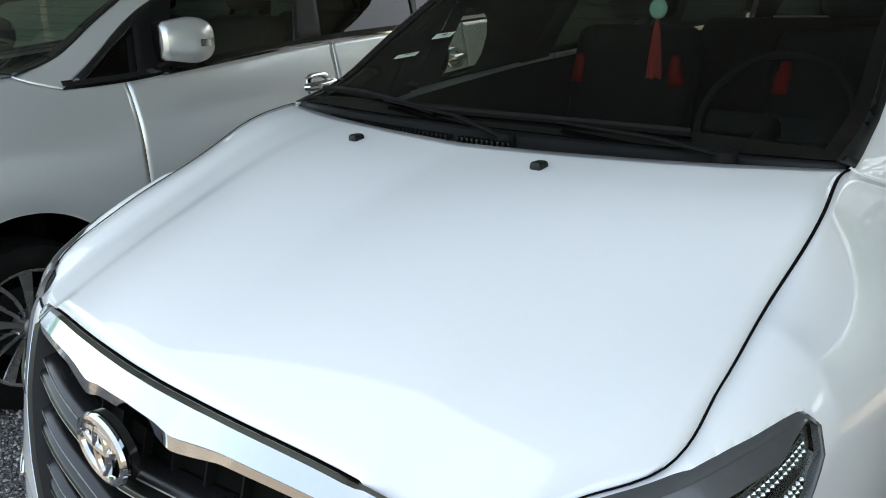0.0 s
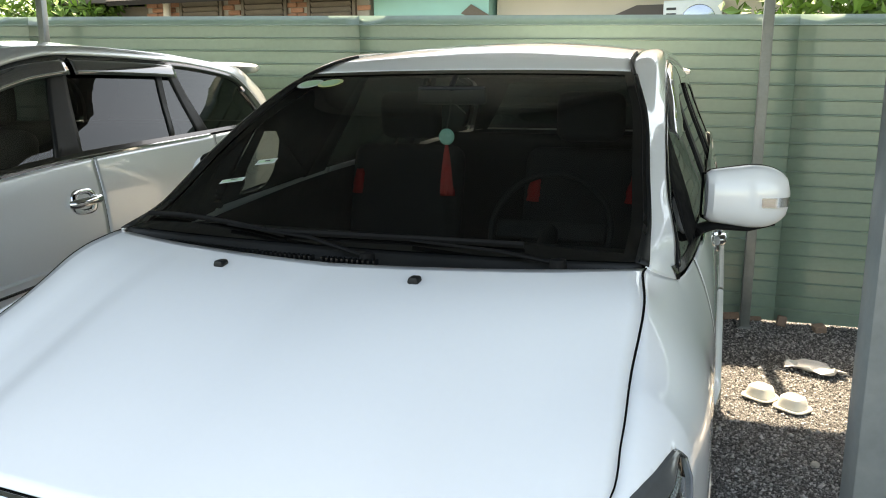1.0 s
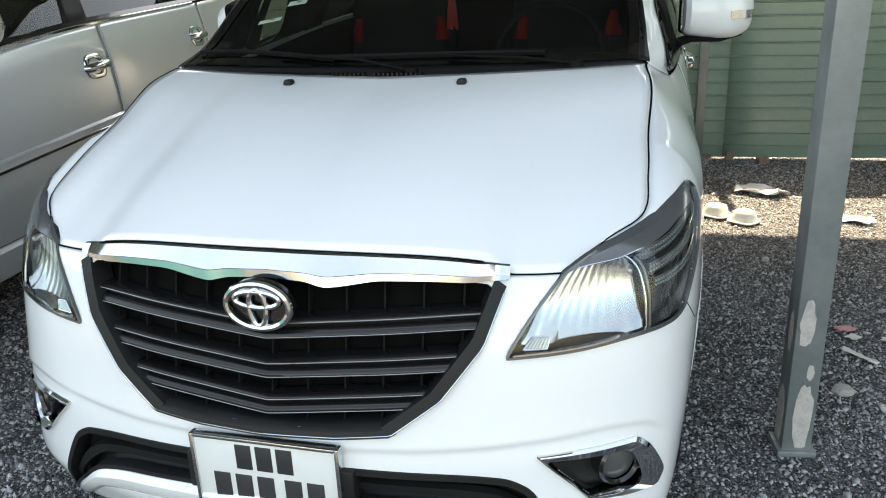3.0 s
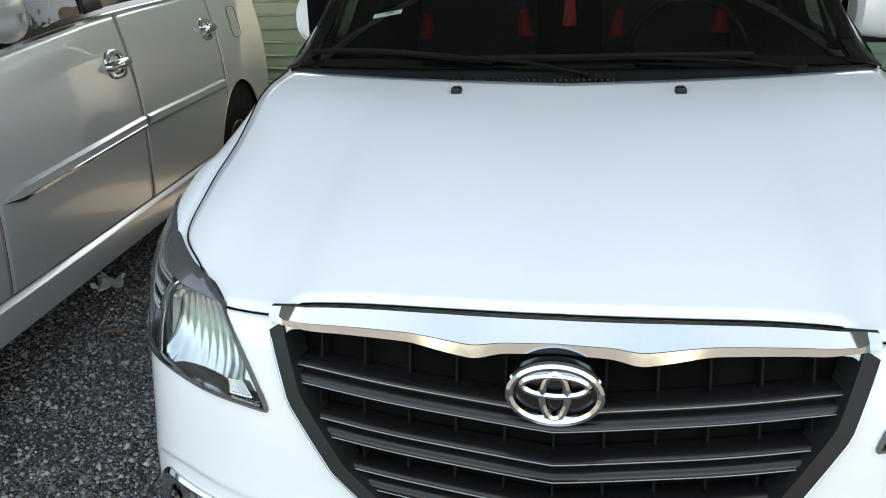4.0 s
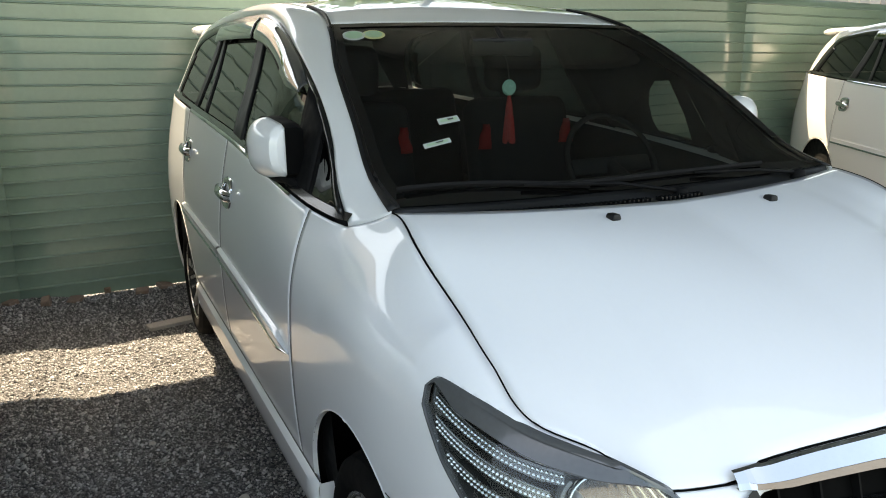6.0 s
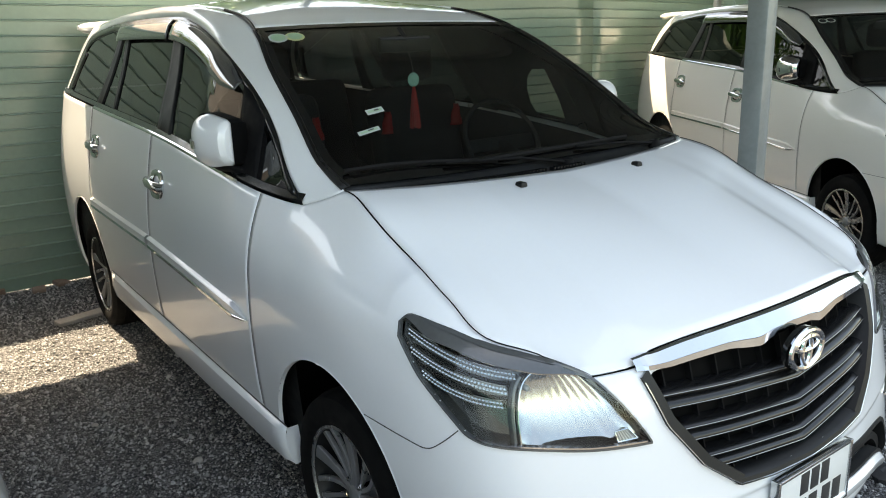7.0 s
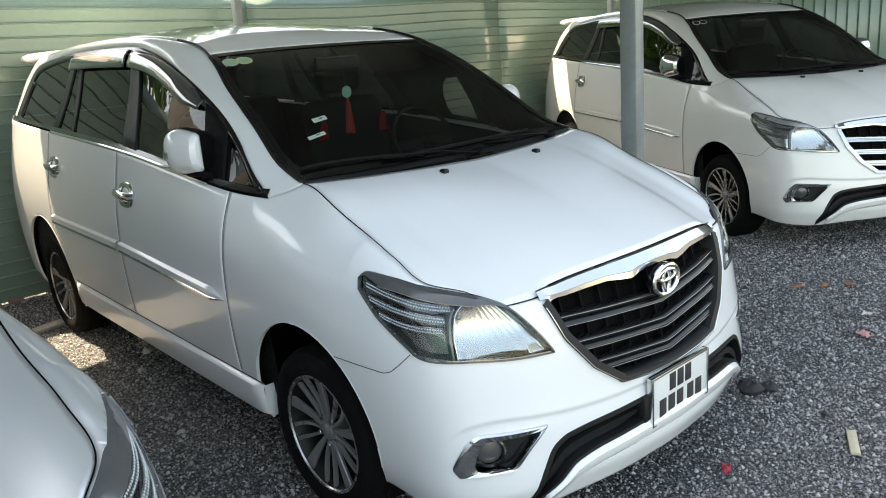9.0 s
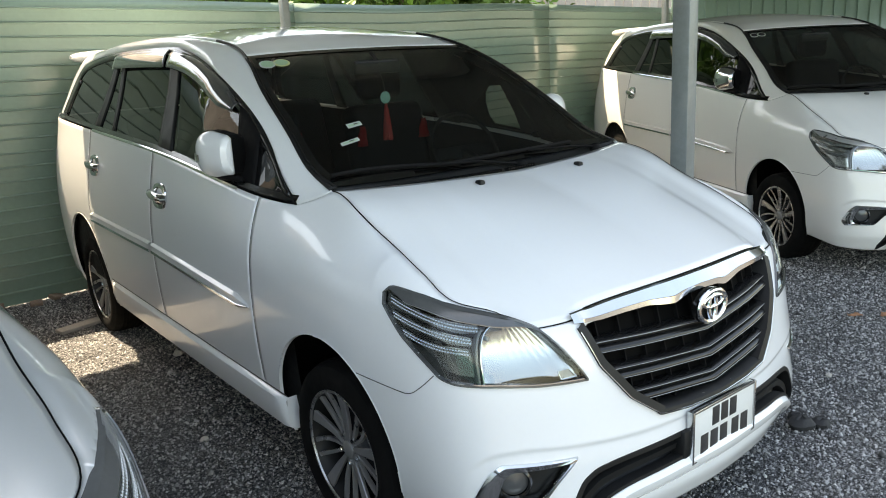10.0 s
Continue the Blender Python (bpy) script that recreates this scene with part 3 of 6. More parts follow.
def car(label, m, paint, grille, folded):
    """A seven-seat people carrier, built in its own axes with the nose at y = 0 and put in place by m."""
    root = thing("people_carrier", label, "car", "parked people carriers", m)
    add = lambda name, shape, material, label="", thick=0.0, parent=root, smooth=38.0: part(name, shape, material, parent, label, smooth, thick)
    top = lambda s: top_height(s)

    # --- outer panels
    holes = (opening(-1, S_GT, grille_low, grille_high, 0.012), opening(S_H0, S_H1, lamp_low, lamp_high, 0.001), opening(S_F0, S_F1, fog_low, fog_high, 0.006), opening(-1, S_I1, intake_low, intake_high, 0.004))
    s_f = s_at_y(1.35)
    if not SHELL:
        foot = S_COWL + (s_at_y(1.126) - S_COWL) * np.linspace(0, 1, 11)
        cols = np.unique(np.r_[np.linspace(0, s_at_y(0.47), 190), np.linspace(s_at_y(0.47), S_COWL, 30)[:-1], foot, np.linspace(s_at_y(1.126), s_f - 0.0018, 14)[1:]])
        grid = np.array([[rail_point(k, w) for k in np.r_[np.linspace(0, 2.6, 36)[:-1], np.linspace(2.6, 12, 66)]] for w in np.linspace(0, 1, 11)])
        seam = [j * grid.shape[1] for j in range(11)]
        SHELL.append(faired(panel(np.r_[-cols[::-1], cols[1:]], nose_low, top, 110, holes), [(side(sheet(grid), sg), seam) for sg in (1, -1)]))
    body, rails = SHELL[0]
    add("front_body", body, paint, "bumper and front wings in one colour", 0.003)
    door_cols = [(s_f + 0.0018, s_at_y(2.405) - 0.0018, "front_door"), (s_at_y(2.405) + 0.0018, s_at_y(3.46) - 0.0018, "rear_door"), (s_at_y(3.46) + 0.0018, s_at_y(4.40), "rear_wing")]
    sides = {}
    for sg in (1, -1):
        for a, b, name in door_cols:
            lo, hi = span(sg, a, b)
            sides[name, sg] = add(name, panel(np.linspace(lo, hi, 44), nose_low, top, 40), paint, "", 0.003)
    tail = np.linspace(s_at_y(4.40) + 0.003, 2 * S_END - s_at_y(4.40) - 0.003, 40)
    rows = []
    for t in np.linspace(0, 1, 16):
        row = []
        for s in tail:
            a = s if s <= S_END else 2 * S_END - s
            p = skin(a, 0.27 + t * (1.30 - 0.27))
            row.append(p if s <= S_END else (-p[0], p[1], p[2]))
        rows.append(row)
    add("tailgate", sheet(rows), paint, "", 0.003)
    n = 33
    add("bonnet", sheet([[hood_point(q * 0.995, 0.004 + 0.992 * t) for q in np.linspace(-1, 1, 49)] for t in np.linspace(0, 1, n)]), paint, "smooth wide bonnet", 0.003)
    for sg in (1, -1):
        line = [hood_edge(t) for t in np.linspace(0, 1, 40)]
        add("bonnet_gap", tube([(sg * p.x, p.y, p.z - 0.001) for p in line], 0.0021, 6), VOID, "dark gap beside the bonnet")
    lip = [skin(s, ztop(s)) for s in np.linspace(-S_CORNER, S_CORNER, 70)]
    add("bonnet_seam", tube([(p[0], p[1] - 0.001, p[2] + 0.0005) for p in lip], 0.0014, 6), VOID)

    # --- pillars, rails and roof
    for sg, rail in zip((1, -1), rails):
        add("pillar_and_rail", rail, paint, "", 0.003)
        add("roof_gutter", tube([(sg * (p.x - 0.004), p.y, p.z + 0.002) for p in (rail_point(k, 1.0) for k in np.linspace(4.1, 5.5, 16))], 0.006, 6), BLACK, "thin black gutter strip")
    rows = []
    for t in np.linspace(0, 1, 40):
        row = []
        for q in np.linspace(-1, 1, 33):
            y0 = 1.908 - 0.052 * abs(q) ** 2
            y = y0 + (4.42 - y0) * t**1.25
            x = q * float(_roof_x(y))
            row.append((x, y, roof_height(x, y) if t > 0 else 1.589 - 0.008 * q * q))
        rows.append(row)
    add("roof", sheet(rows), paint, "", 0.003)
    rows = []
    for w in np.linspace(0, 1, 12):
        a, b = rail_point(10 + 2 * w, 1.0), 0
        rows.append([(q * a.x, a.y + 0.03 * (1 - abs(q) ** 3), a.z) for q in np.linspace(-1, 1, 15)])
    add("rear_window", sheet(rows), TINT)
    wing = []
    for q in np.linspace(-1, 1, 31):
        e = (1 - abs(q) ** 6) ** 0.5 if abs(q) < 1 else 0.0
        c = Vector((0.63 * q, 4.44 - 0.10 * abs(q) ** 3, 1.648 + 0.016 * (1 - q * q)))
        wing.append([c + Vector((0, dy * (0.35 + 0.65 * e), dz * (0.3 + 0.7 * e))) for dy, dz in ((-0.10, 0.0), (-0.05, 0.026), (0.03, 0.030), (0.085, 0.018), (0.09, -0.030), (0.05, -0.050), (-0.06, -0.03))])
    v, f = sheet(wing, closed=True)
    add("spoiler", (v, f + [tuple(range(7)), tuple(range(30 * 7, 31 * 7))]), paint, "rounded roof spoiler")

    # --- side windows
    panes = {
        "quarter_glass": [(1.215, 1.118), (1.378, 1.124), (1.418, 1.262)],
        "front_door_glass": [(1.52, 1.125), (2.17, 1.172), (2.385, 1.602), (2.22, 1.585), (2.00, 1.535), (1.78, 1.455), (1.63, 1.385)],
        "rear_door_glass": [(2.335, 1.187), (3.05, 1.222), (3.165, 1.622), (2.47, 1.620)],
        "small_door_glass": [(3.08, 1.226), (3.33, 1.232), (3.255, 1.618), (3.205, 1.618)],
        "rear_side_glass": [(3.43, 1.240), (4.225, 1.277), (4.125, 1.45), (3.945, 1.570), (3.66, 1.606), (3.30, 1.622)],
    }
    bars = {
        "quarter_frame": [(1.130, 1.085), (1.415, 1.098), (1.478, 1.338)],
        "mirror_pillar": [(1.405, 1.095), (1.53, 1.112), (1.65, 1.400), (1.58, 1.375), (1.455, 1.300)],
        "centre_pillar": [(2.165, 1.165), (2.345, 1.180), (2.48, 1.628), (2.375, 1.622)],
        "glass_divider": [(3.045, 1.218), (3.085, 1.222), (3.212, 1.628), (3.16, 1.628)],
        "rear_pillar": [(3.325, 1.228), (3.44, 1.236), (3.315, 1.628), (3.25, 1.630)],
    }
    for sg in (1, -1):
        for name, yz in panes.items():
            add(name, side(side_polygon(yz, 0.0 if name == "quarter_glass" else -0.006), sg), (TINT if paint is CREAM else CLEARER) if name == "front_door_glass" else TINT, "dark tinted glass")
        if paint is WHITE:
            rim = panes["front_door_glass"]
            cut = [(1.70, 1.378), (1.79, 1.374), (1.84, 1.340), (1.873, 1.285), (1.880, 1.215), (1.850, 1.168), (1.780, 1.149), (1.655, 1.150), (1.668, 1.250)]
            flat = [[Vector((y, z, 0)) for y, z in ring] for ring in (rim, cut)]
            tris = tessellate_polygon(flat)
            add("sun_shade", side(([(side_x(y, z) - 0.022, y, z) for y, z in rim + cut], [tuple(t) for t in tris]), sg), INTERIOR, "dark mesh sun shade with a cut-out for the mirror", smooth=0)
        for name, yz in bars.items():
            add(name, side(side_polygon(yz, -0.003 if name == "quarter_frame" else 0.001), sg), WIPER if name in ("mirror_pillar", "quarter_frame") else BLACK, "", 0.010)
        ks = np.linspace(0.22, 11.8, 90)
        outer = [(side_x(float(up_y(k)), float(up_z(k))) + 0.002, float(up_y(k)), float(up_z(k))) for k in ks]
        inner = []
        for k in ks:
            y, z = float(up_y(k)), float(up_z(k))
            y2, z2 = y + (2.65 - y) * 0.028 * (3 if k > 10.6 else 1), z - (0.010 + 0.022 * float(smooth01((k - 0.2) / 2))) * (1 if k < 10.6 else 0.4)
            inner.append((side_x(y2, z2) - 0.002, y2, z2))
        add("window_seal", side(sheet([inner, outer]), sg), GLOSS_BLACK, "", 0.006)
        belt_s = np.linspace(s_at_y(1.13), s_at_y(4.26), 80)
        band = [skin(belt_s, ztop(belt_s) + d, o) for d, o in ((-0.004, 0.0), (-0.002, 0.005), (0.006, 0.006), (0.012, 0.002), (0.030, -0.008))]
        add("belt_seal", side(sheet(band[3:]), sg), GLOSS_BLACK)
        bs = np.linspace(s_at_y(1.50), s_at_y(3.41), 60)
        strip = [skin(bs, ztop(bs) + d, o) for d, o in ((-0.006, 0.001), (-0.003, 0.006), (0.007, 0.007), (0.011, 0.001))]
        add("belt_moulding", side(sheet(strip), sg), CHROME, "thin bright strip below the windows")
        # wind deflectors over the doors
        for pts, name in (([(1.66, 1.405), (1.78, 1.468), (2.02, 1.552), (2.24, 1.603), (2.45, 1.630)], "wind_deflector"), ([(2.50, 1.632), (2.75, 1.636), (3.05, 1.638), (3.31, 1.634)], "wind_deflector")):
            py, pz = spline([i for i in range(len(pts))], [p[0] for p in pts]), spline([i for i in range(len(pts))], [p[1] for p in pts])
            rows = [[], [], [], []]
            for k in np.linspace(0, len(pts) - 1, 30):
                y, z = float(py(k)), float(pz(k))
                h = 0.075 * min(1, 0.35 + k / 1.6) if pts[0][0] < 2 else 0.078
                for r, (w, o) in enumerate(((0.0, 0.004), (0.3, 0.018), (0.75, 0.022), (1.0, 0.020))):
                    rows[r].append((side_x(y + w * h * 0.25, z - w * h) + o, y + w * h * 0.25 * (1 if pts[0][0] < 2 else 0), z - w * h))
            add(name, side(sheet(rows[::-1]), sg), VISOR, "smoked plastic wind deflector", 0.002)

    # --- windscreen, scuttle and wipers
    add("windscreen", sheet([[screen_point(q, t) for q in np.linspace(-1, 1, 41)] for t in np.linspace(0, 1, 25)]), SHIELD, "dark tinted windscreen")
    lift = Vector((0, -0.0014, 0.0028))
    for name, q0, q1, t0, t1 in (("screen_border", -1, 1, 0, 0.055), ("screen_border", -1, 1, 0.965, 1.0), ("screen_border", -1, -0.945, 0.05, 0.97), ("screen_border", 0.945, 1, 0.05, 0.97)):
        add(name, sheet([[screen_point(q, t) + lift for q in np.linspace(q0, q1, 30)] for t in np.linspace(t0, t1, 20)]), FRIT, "black painted edge of the screen")
    for sg in (1, -1):
        rows = [[screen_point(sg * 0.985, t) + Vector((0, 0, 0.004)) for t in np.linspace(0, 1, 24)], [(sg * (p.x + 0.006), p.y, p.z + 0.002) for p in (rail_point(k, 1.0) for k in np.linspace(0.05, 4.15, 24))]]
        add("screen_seal", sheet(rows if sg < 0 else rows[::-1]), BLACK, "", 0.004)
    rows = []
    e1 = hood_edge(1)
    for w in np.linspace(0, 1, 8):
        row = []
        for q in np.linspace(-1, 1, 41):
            a = abs(q)
            h = Vector((q * e1.x, 0.873 + (e1.y - 0.870) * a**2.2, 1.114 + (e1.z - 1.119) * a))
            row.append(h.lerp(screen_point(q * 1.005, 0.0), w) - Vector((0, 0, 0.012 * 4 * w * (1 - w))))
        rows.append(row)
    add("scuttle_panel", sheet(rows), BLACK, "black plastic panel below the windscreen", 0.004)
    for k in range(46):
        x = -0.52 + k * 0.0135 + (0.02 if k > 34 else 0)
        y = 0.893 + (e1.y - 0.870) * (abs(x) / e1.x) ** 2.2
        add("vent_slat", box(x - 0.0025, x + 0.0025, y - 0.012, y + 0.012, 1.1165, 1.1275), GLOSS_BLACK)
    for pivot, tip, b0, b1 in (((0.52, -0.03), (0.16, 0.028), (0.43, 0.040), (-0.23, 0.026)), ((0.07, -0.035), (-0.36, 0.044), (-0.18, 0.016), (-0.665, 0.105))):
        w = thing_part(root, "wiper", tube([screen_point(pivot[0] / 0.69, pivot[1]) + Vector((0, -0.008, 0.011)), screen_point((pivot[0] * 0.6 + tip[0] * 0.4) / 0.69, pivot[1] * 0.5 + tip[1] * 0.5) + Vector((0, -0.008, 0.018)), screen_point(tip[0] / 0.69, tip[1] * 0.8) + Vector((0, -0.006, 0.014))], [0.010, 0.008, 0.005], 8, flat=0.6), WIPER)
        pts = [screen_point((b0[0] + (b1[0] - b0[0]) * t) / 0.69, b0[1] + (b1[1] - b0[1]) * t) for t in np.linspace(0, 1, 14)]
        part("wiper_blade", tube([p + Vector((0, -0.005, 0.011)) for p in pts], 0.005, 6, flat=1.5), WIPER, w)
        part("wiper_pivot", moved(lathe([(0.0, 0.03), (0.018, 0.026), (0.022, 0.0)], 16, "z"), Matrix.Translation(screen_point(pivot[0] / 0.69, pivot[1]) + Vector((0, -0.01, -0.006)))), WIPER, w)
    for sg in (1, -1):
        c = hood_point(sg * 0.247 / 0.725, 0.885)
        v, f = box(-0.013, 0.013, -0.016, 0.014, -0.004, 0.012, 0.005)
        add("washer_jet", ([(x * (1 - 0.3 * max(0, z) / 0.017) + c.x, y + c.y, z + c.z) for x, y, z in v], f), BLACK, "small black washer jet")

    # --- nose: grille, chrome bar, badge, plate
    s = np.linspace(-S_GT, S_GT, 60)
    # Black sheet in place of the shaded depth behind the grille.
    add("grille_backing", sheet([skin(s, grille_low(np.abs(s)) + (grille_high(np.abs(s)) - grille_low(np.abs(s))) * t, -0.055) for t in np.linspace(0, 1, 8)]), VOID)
    bar_mat = CHROME if grille == "bright" else GRAPHITE
    for i, zc in enumerate((0.752, 0.672, 0.597)):
        reach = s_at_x((0.435, 0.405, 0.352)[i])
        bs = np.linspace(-reach, reach, 61)
        sag = zc - 0.028 * (1 - np.minimum(1, np.abs(bs) / reach)) ** 1.3
        prof = [(-0.025, -0.050), (-0.0245, -0.016), (-0.022, -0.010), (-0.017, -0.0065), (-0.012, -0.0065), (-0.008, -0.0095), (-0.006, -0.017), (-0.003, -0.022), (0.0005, -0.020), (0.002, -0.014), (0.0055, -0.0105), (0.0095, -0.0105), (0.0125, -0.0145), (0.015, -0.024), (0.016, -0.050)]
        slat = thing_part(root, "grille_bar", sheet([skin(bs, sag + dz, o) for dz, o in prof]), bar_mat, "horizontal grille bar")
        if grille != "bright":
            # Highlight lines of the two ridges, laid on as thin lighter tubes.
            for dz, o in ((-0.0195, -0.0080), (0.0075, -0.0098)):
                part("bar_highlight", tube(list(skin(bs, sag + dz, o)), 0.0011, 5), ALLOY_DARK, slat, "thin bright line drawn as the ridge's highlight")
    for x in np.linspace(-0.40, 0.40, 11):
        sx = s_at_x(abs(x)) * (1 if x >= 0 else -1)
        z0, z1 = float(grille_low(abs(sx))) + 0.01, float(grille_high(abs(sx))) - 0.005
        ends = [skin(sx + d, z, o) for z in (z0, z1) for d, o in ((-0.002, -0.05), (-0.002, -0.028), (0.002, -0.028), (0.002, -0.05))]
        add("grille_rib", ([tuple(p) for p in ends], [(0, 1, 5, 4), (1, 2, 6, 5), (2, 3, 7, 6)]), WIPER)
    for sg in (1, -1):
        lo, hi = S_GB, S_GT
        a = np.linspace(lo, hi, 30)
        wide = 0.029
        rows = [skin(a * sg, grille_low(a) - 0.004, 0.0), skin(a * sg, grille_low(a), 0.010), skin((a - wide * 0.75) * sg, grille_low(a) + wide * 0.45, 0.006), skin((a - wide * 0.8) * sg, grille_low(a) + wide * 0.48, -0.045)]
        v, f = sheet(rows)
        add("grille_side_frame", (v, f if sg > 0 else [tuple(reversed(q)) for q in f]), SATIN if grille == "bright" else BLACK, "dark plastic frame")
    s = np.linspace(-S_GB - 0.01, S_GB + 0.01, 40)
    add("grille_lower_frame", sheet([skin(s, grille_low(np.abs(s)) + d, o) for d, o in ((-0.008, 0.0), (-0.004, 0.010), (0.010, 0.008), (0.016, -0.002), (0.018, -0.05))]), CHROME if grille == "bright" else BLACK)
    for sg in (1, -1):
        a = np.linspace(0.0, S_GT - 0.004, 60)
        add("frame_edge", tube(list(skin(a * sg, grille_low(a) + 0.0005, 0.0105)), 0.0013, 5), SATIN, "thin bright edge of the grille frame")
    s = np.linspace(-0.489, 0.489, 101)
    a = np.abs(s)
    zt = np.where(a < 0.42, ztop(a) - 0.0005, float(ztop(0.42)) - 0.0005 + (a - 0.42) / 0.069 * (0.849 - float(ztop(0.42))))
    mid = smooth01((0.19 - a) / 0.06)
    drop = soft(lambda q: np.interp(q, [0, 0.085, 0.125, 0.17, 0.23, 0.40, 0.489], [0.044, 0.048, 0.058, 0.052, 0.041, 0.035, 0.022]), 0, 0.5, 0.008)(a)
    rows = [skin(s, zt, 0.0), skin(s, zt - 0.0015, 0.0065 + 0.001 * mid), skin(s, zt - drop * 0.62, 0.0135 + 0.003 * mid), skin(s, zt - drop * 0.66, 0.012 + 0.002 * mid), skin(s, zt - drop, 0.009 + 0.001 * mid), skin(s, zt - drop - 0.003, -0.03)]
    add("chrome_bar", sheet(rows[::-1]), CHROME, "bright chrome bar over the grille", smooth=9)
    # badge: an oval ring with two plain ovals inside
    bz = 0.781
    by = float(skin(0.0, bz, 0.022)[1])
    badge = thing_part(root, "badge", moved(lathe([(0.0, 0.0), (0.074, 0.0), (0.074, 0.012), (0.0, 0.018)], 40, "y"), Matrix.Translation((0, by, bz)) @ Matrix.Diagonal((1, 1, 0.72, 1))), GLOSS_BLACK, "oval badge")
    oval = lambda rx, rz, cx, cz, r: tube([(cx + rx * math.cos(t), by - 0.008, bz + cz + rz * math.sin(t)) for t in np.linspace(0, 2 * math.pi, 41)], r, 8, caps=False, flat=1.0)
    part("badge_ring", oval(0.068, 0.047, 0, 0, 0.0078), CHROME, badge, "chrome oval ring")
    part("badge_ring", oval(0.049, 0.0165, 0, 0.0145, 0.0068), CHROME, badge, "chrome oval ring")
    part("badge_ring", oval(0.0185, 0.038, 0, -0.003, 0.0068), CHROME, badge, "chrome oval ring")
    # number plate
    plate = thing_part(root, "number_plate", box(-0.162, 0.162, -0.006, 0.002, 0.345, 0.502, 0.003), PLATE_WHITE, "white number plate with dark characters")
    fr = [(-0.167, -0.158, 0.340, 0.507), (0.158, 0.167, 0.340, 0.507), (-0.158, 0.158, 0.340, 0.348), (-0.158, 0.158, 0.499, 0.507)]
    for x0, x1, z0, z1 in fr:
        part("plate_frame", box(x0, x1, -0.011, 0.012, z0, z1, 0.002), SATIN, plate)
    for x0, x1, z0, z1 in [(-0.065 + 0.046 * i, -0.029 + 0.046 * i, 0.432, 0.490) for i in range(3)] + [(-0.122 + 0.050 * i + (0.012 if i > 2 else 0), -0.084 + 0.050 * i + (0.012 if i > 2 else 0), 0.358, 0.418) for i in range(5)]:
        part("plate_bar", box(x0, x1, -0.0075, -0.004, z0, z1, 0.001), INK, plate)
    part("plate_bracket", box(-0.19, 0.19, 0.002, 0.05, 0.36, 0.45, 0.006), BLACK, plate)
    # lower intake
    s = np.linspace(-S_I1, S_I1, 90)
    a = np.abs(s)
    lo, hi = intake_low(a), intake_high(a)
    add("intake_backing", sheet([skin(s, lo + (hi - lo) * t, -0.035 - 0.02 * math.sin(math.pi * t)) for t in np.linspace(0, 1, 8)]), BLACK)
    add("intake_bar", sheet([skin(s, lo + (hi - lo) * t, o) for t, o in ((0.30, -0.05), (0.33, -0.018), (0.55, -0.014), (0.6, -0.03))]), BLACK)
    add("intake_surround", sheet([skin(s, hi + d, o) for d, o in ((-0.016, -0.05), (-0.010, -0.004), (0.003, 0.002), (0.005, -0.003))]), BLACK)
    add("intake_rim", rim_strip(-S_I1, S_I1, intake_low, intake_high, 0.010, 0.003, n=120, depth=0.03, outer=0.006), BLACK)
    add("bumper_lip", sheet([skin(s[4:-4], (lo - 0.002 + d)[4:-4], o) for d, o in ((-0.05, 0.0), (-0.035, 0.012), (-0.012, 0.016), (0.002, 0.006), (0.003, -0.05))]), paint, "", 0.003)

    # --- lamps
    out_s, in_s = spline([0.706, 0.756, 0.794, 0.826, 0.846, 0.856], [0.779, 0.775, 0.765, 0.749, 0.725, 0.693]), spline([0.686, 0.706, 0.790, 0.836, 0.854], [0.504, 0.516, 0.575, 0.619, 0.673])
    for sg in (1, -1):
        face = lambda v, f: (v, f if sg > 0 else [tuple(reversed(q)) for q in f])
        lo, hi = span(sg, S_H0 + 0.002, S_H1 - 0.002)
        deep = lambda s: np.sin(np.pi * np.clip((np.abs(s) - S_H0) / (S_H1 - S_H0), 0.02, 0.98)) ** 0.4
        lamp = thing_part(root, "headlamp", patch(lo, hi, 44, lamp_low, lamp_high, 16, lambda s, t: -(0.030 + 0.050 * smooth01((0.800 - np.abs(s)) / 0.03)) * np.minimum(1, 1.3 * deep(s)) * min(1.0, 30 * t, 30 * (1 - t))), REFLECTOR if grille == "bright" else HOUSING, "swept-back clear headlamp with a bright reflector")
        rows = []
        rng = random.Random(7)
        for j, z in enumerate(np.linspace(0.700, 0.853, 9)):
            q = np.linspace(float(in_s(z)) + 0.006, float(out_s(z)) - 0.002, 41)
            rad = ((q - 0.661) / 0.135) ** 2 + ((z - 0.770) / 0.085) ** 2
            flute = np.array([rng.uniform(-0.0003, 0.0003) + (0.0, 0.0009, 0.0012, 0.0009)[i % 4] for i in range(41)])
            rows.append(skin(sg * q, z, -0.010 - 0.040 * np.sqrt(np.maximum(0, 1 - np.minimum(1, rad))) + flute))
        part("lamp_reflector", face(*sheet(rows)), REFLECTOR, lamp, "bright fluted reflector", smooth=70.0)
        zs = np.linspace(0.706, 0.856, 30)
        part("lamp_ring", tube([skin(sg * float(out_s(z)), z, -0.003) for z in zs], 0.0042, 8, flat=0.6), CHROME, lamp)
        part("lamp_divider", tube([skin(sg * (float(out_s(z)) + 0.014), z, -0.010) for z in zs[:-3]], 0.010, 8, flat=0.6), DARK_TRIM, lamp)
        bulb = skin(sg * 0.739, 0.816, -0.012)
        part("lamp_bulb", moved(lathe([(0.0, -0.006), (0.005, -0.005), (0.007, 0.0), (0.007, 0.02)], 16, "y"), Matrix.Translation(bulb)), BEZEL, lamp)
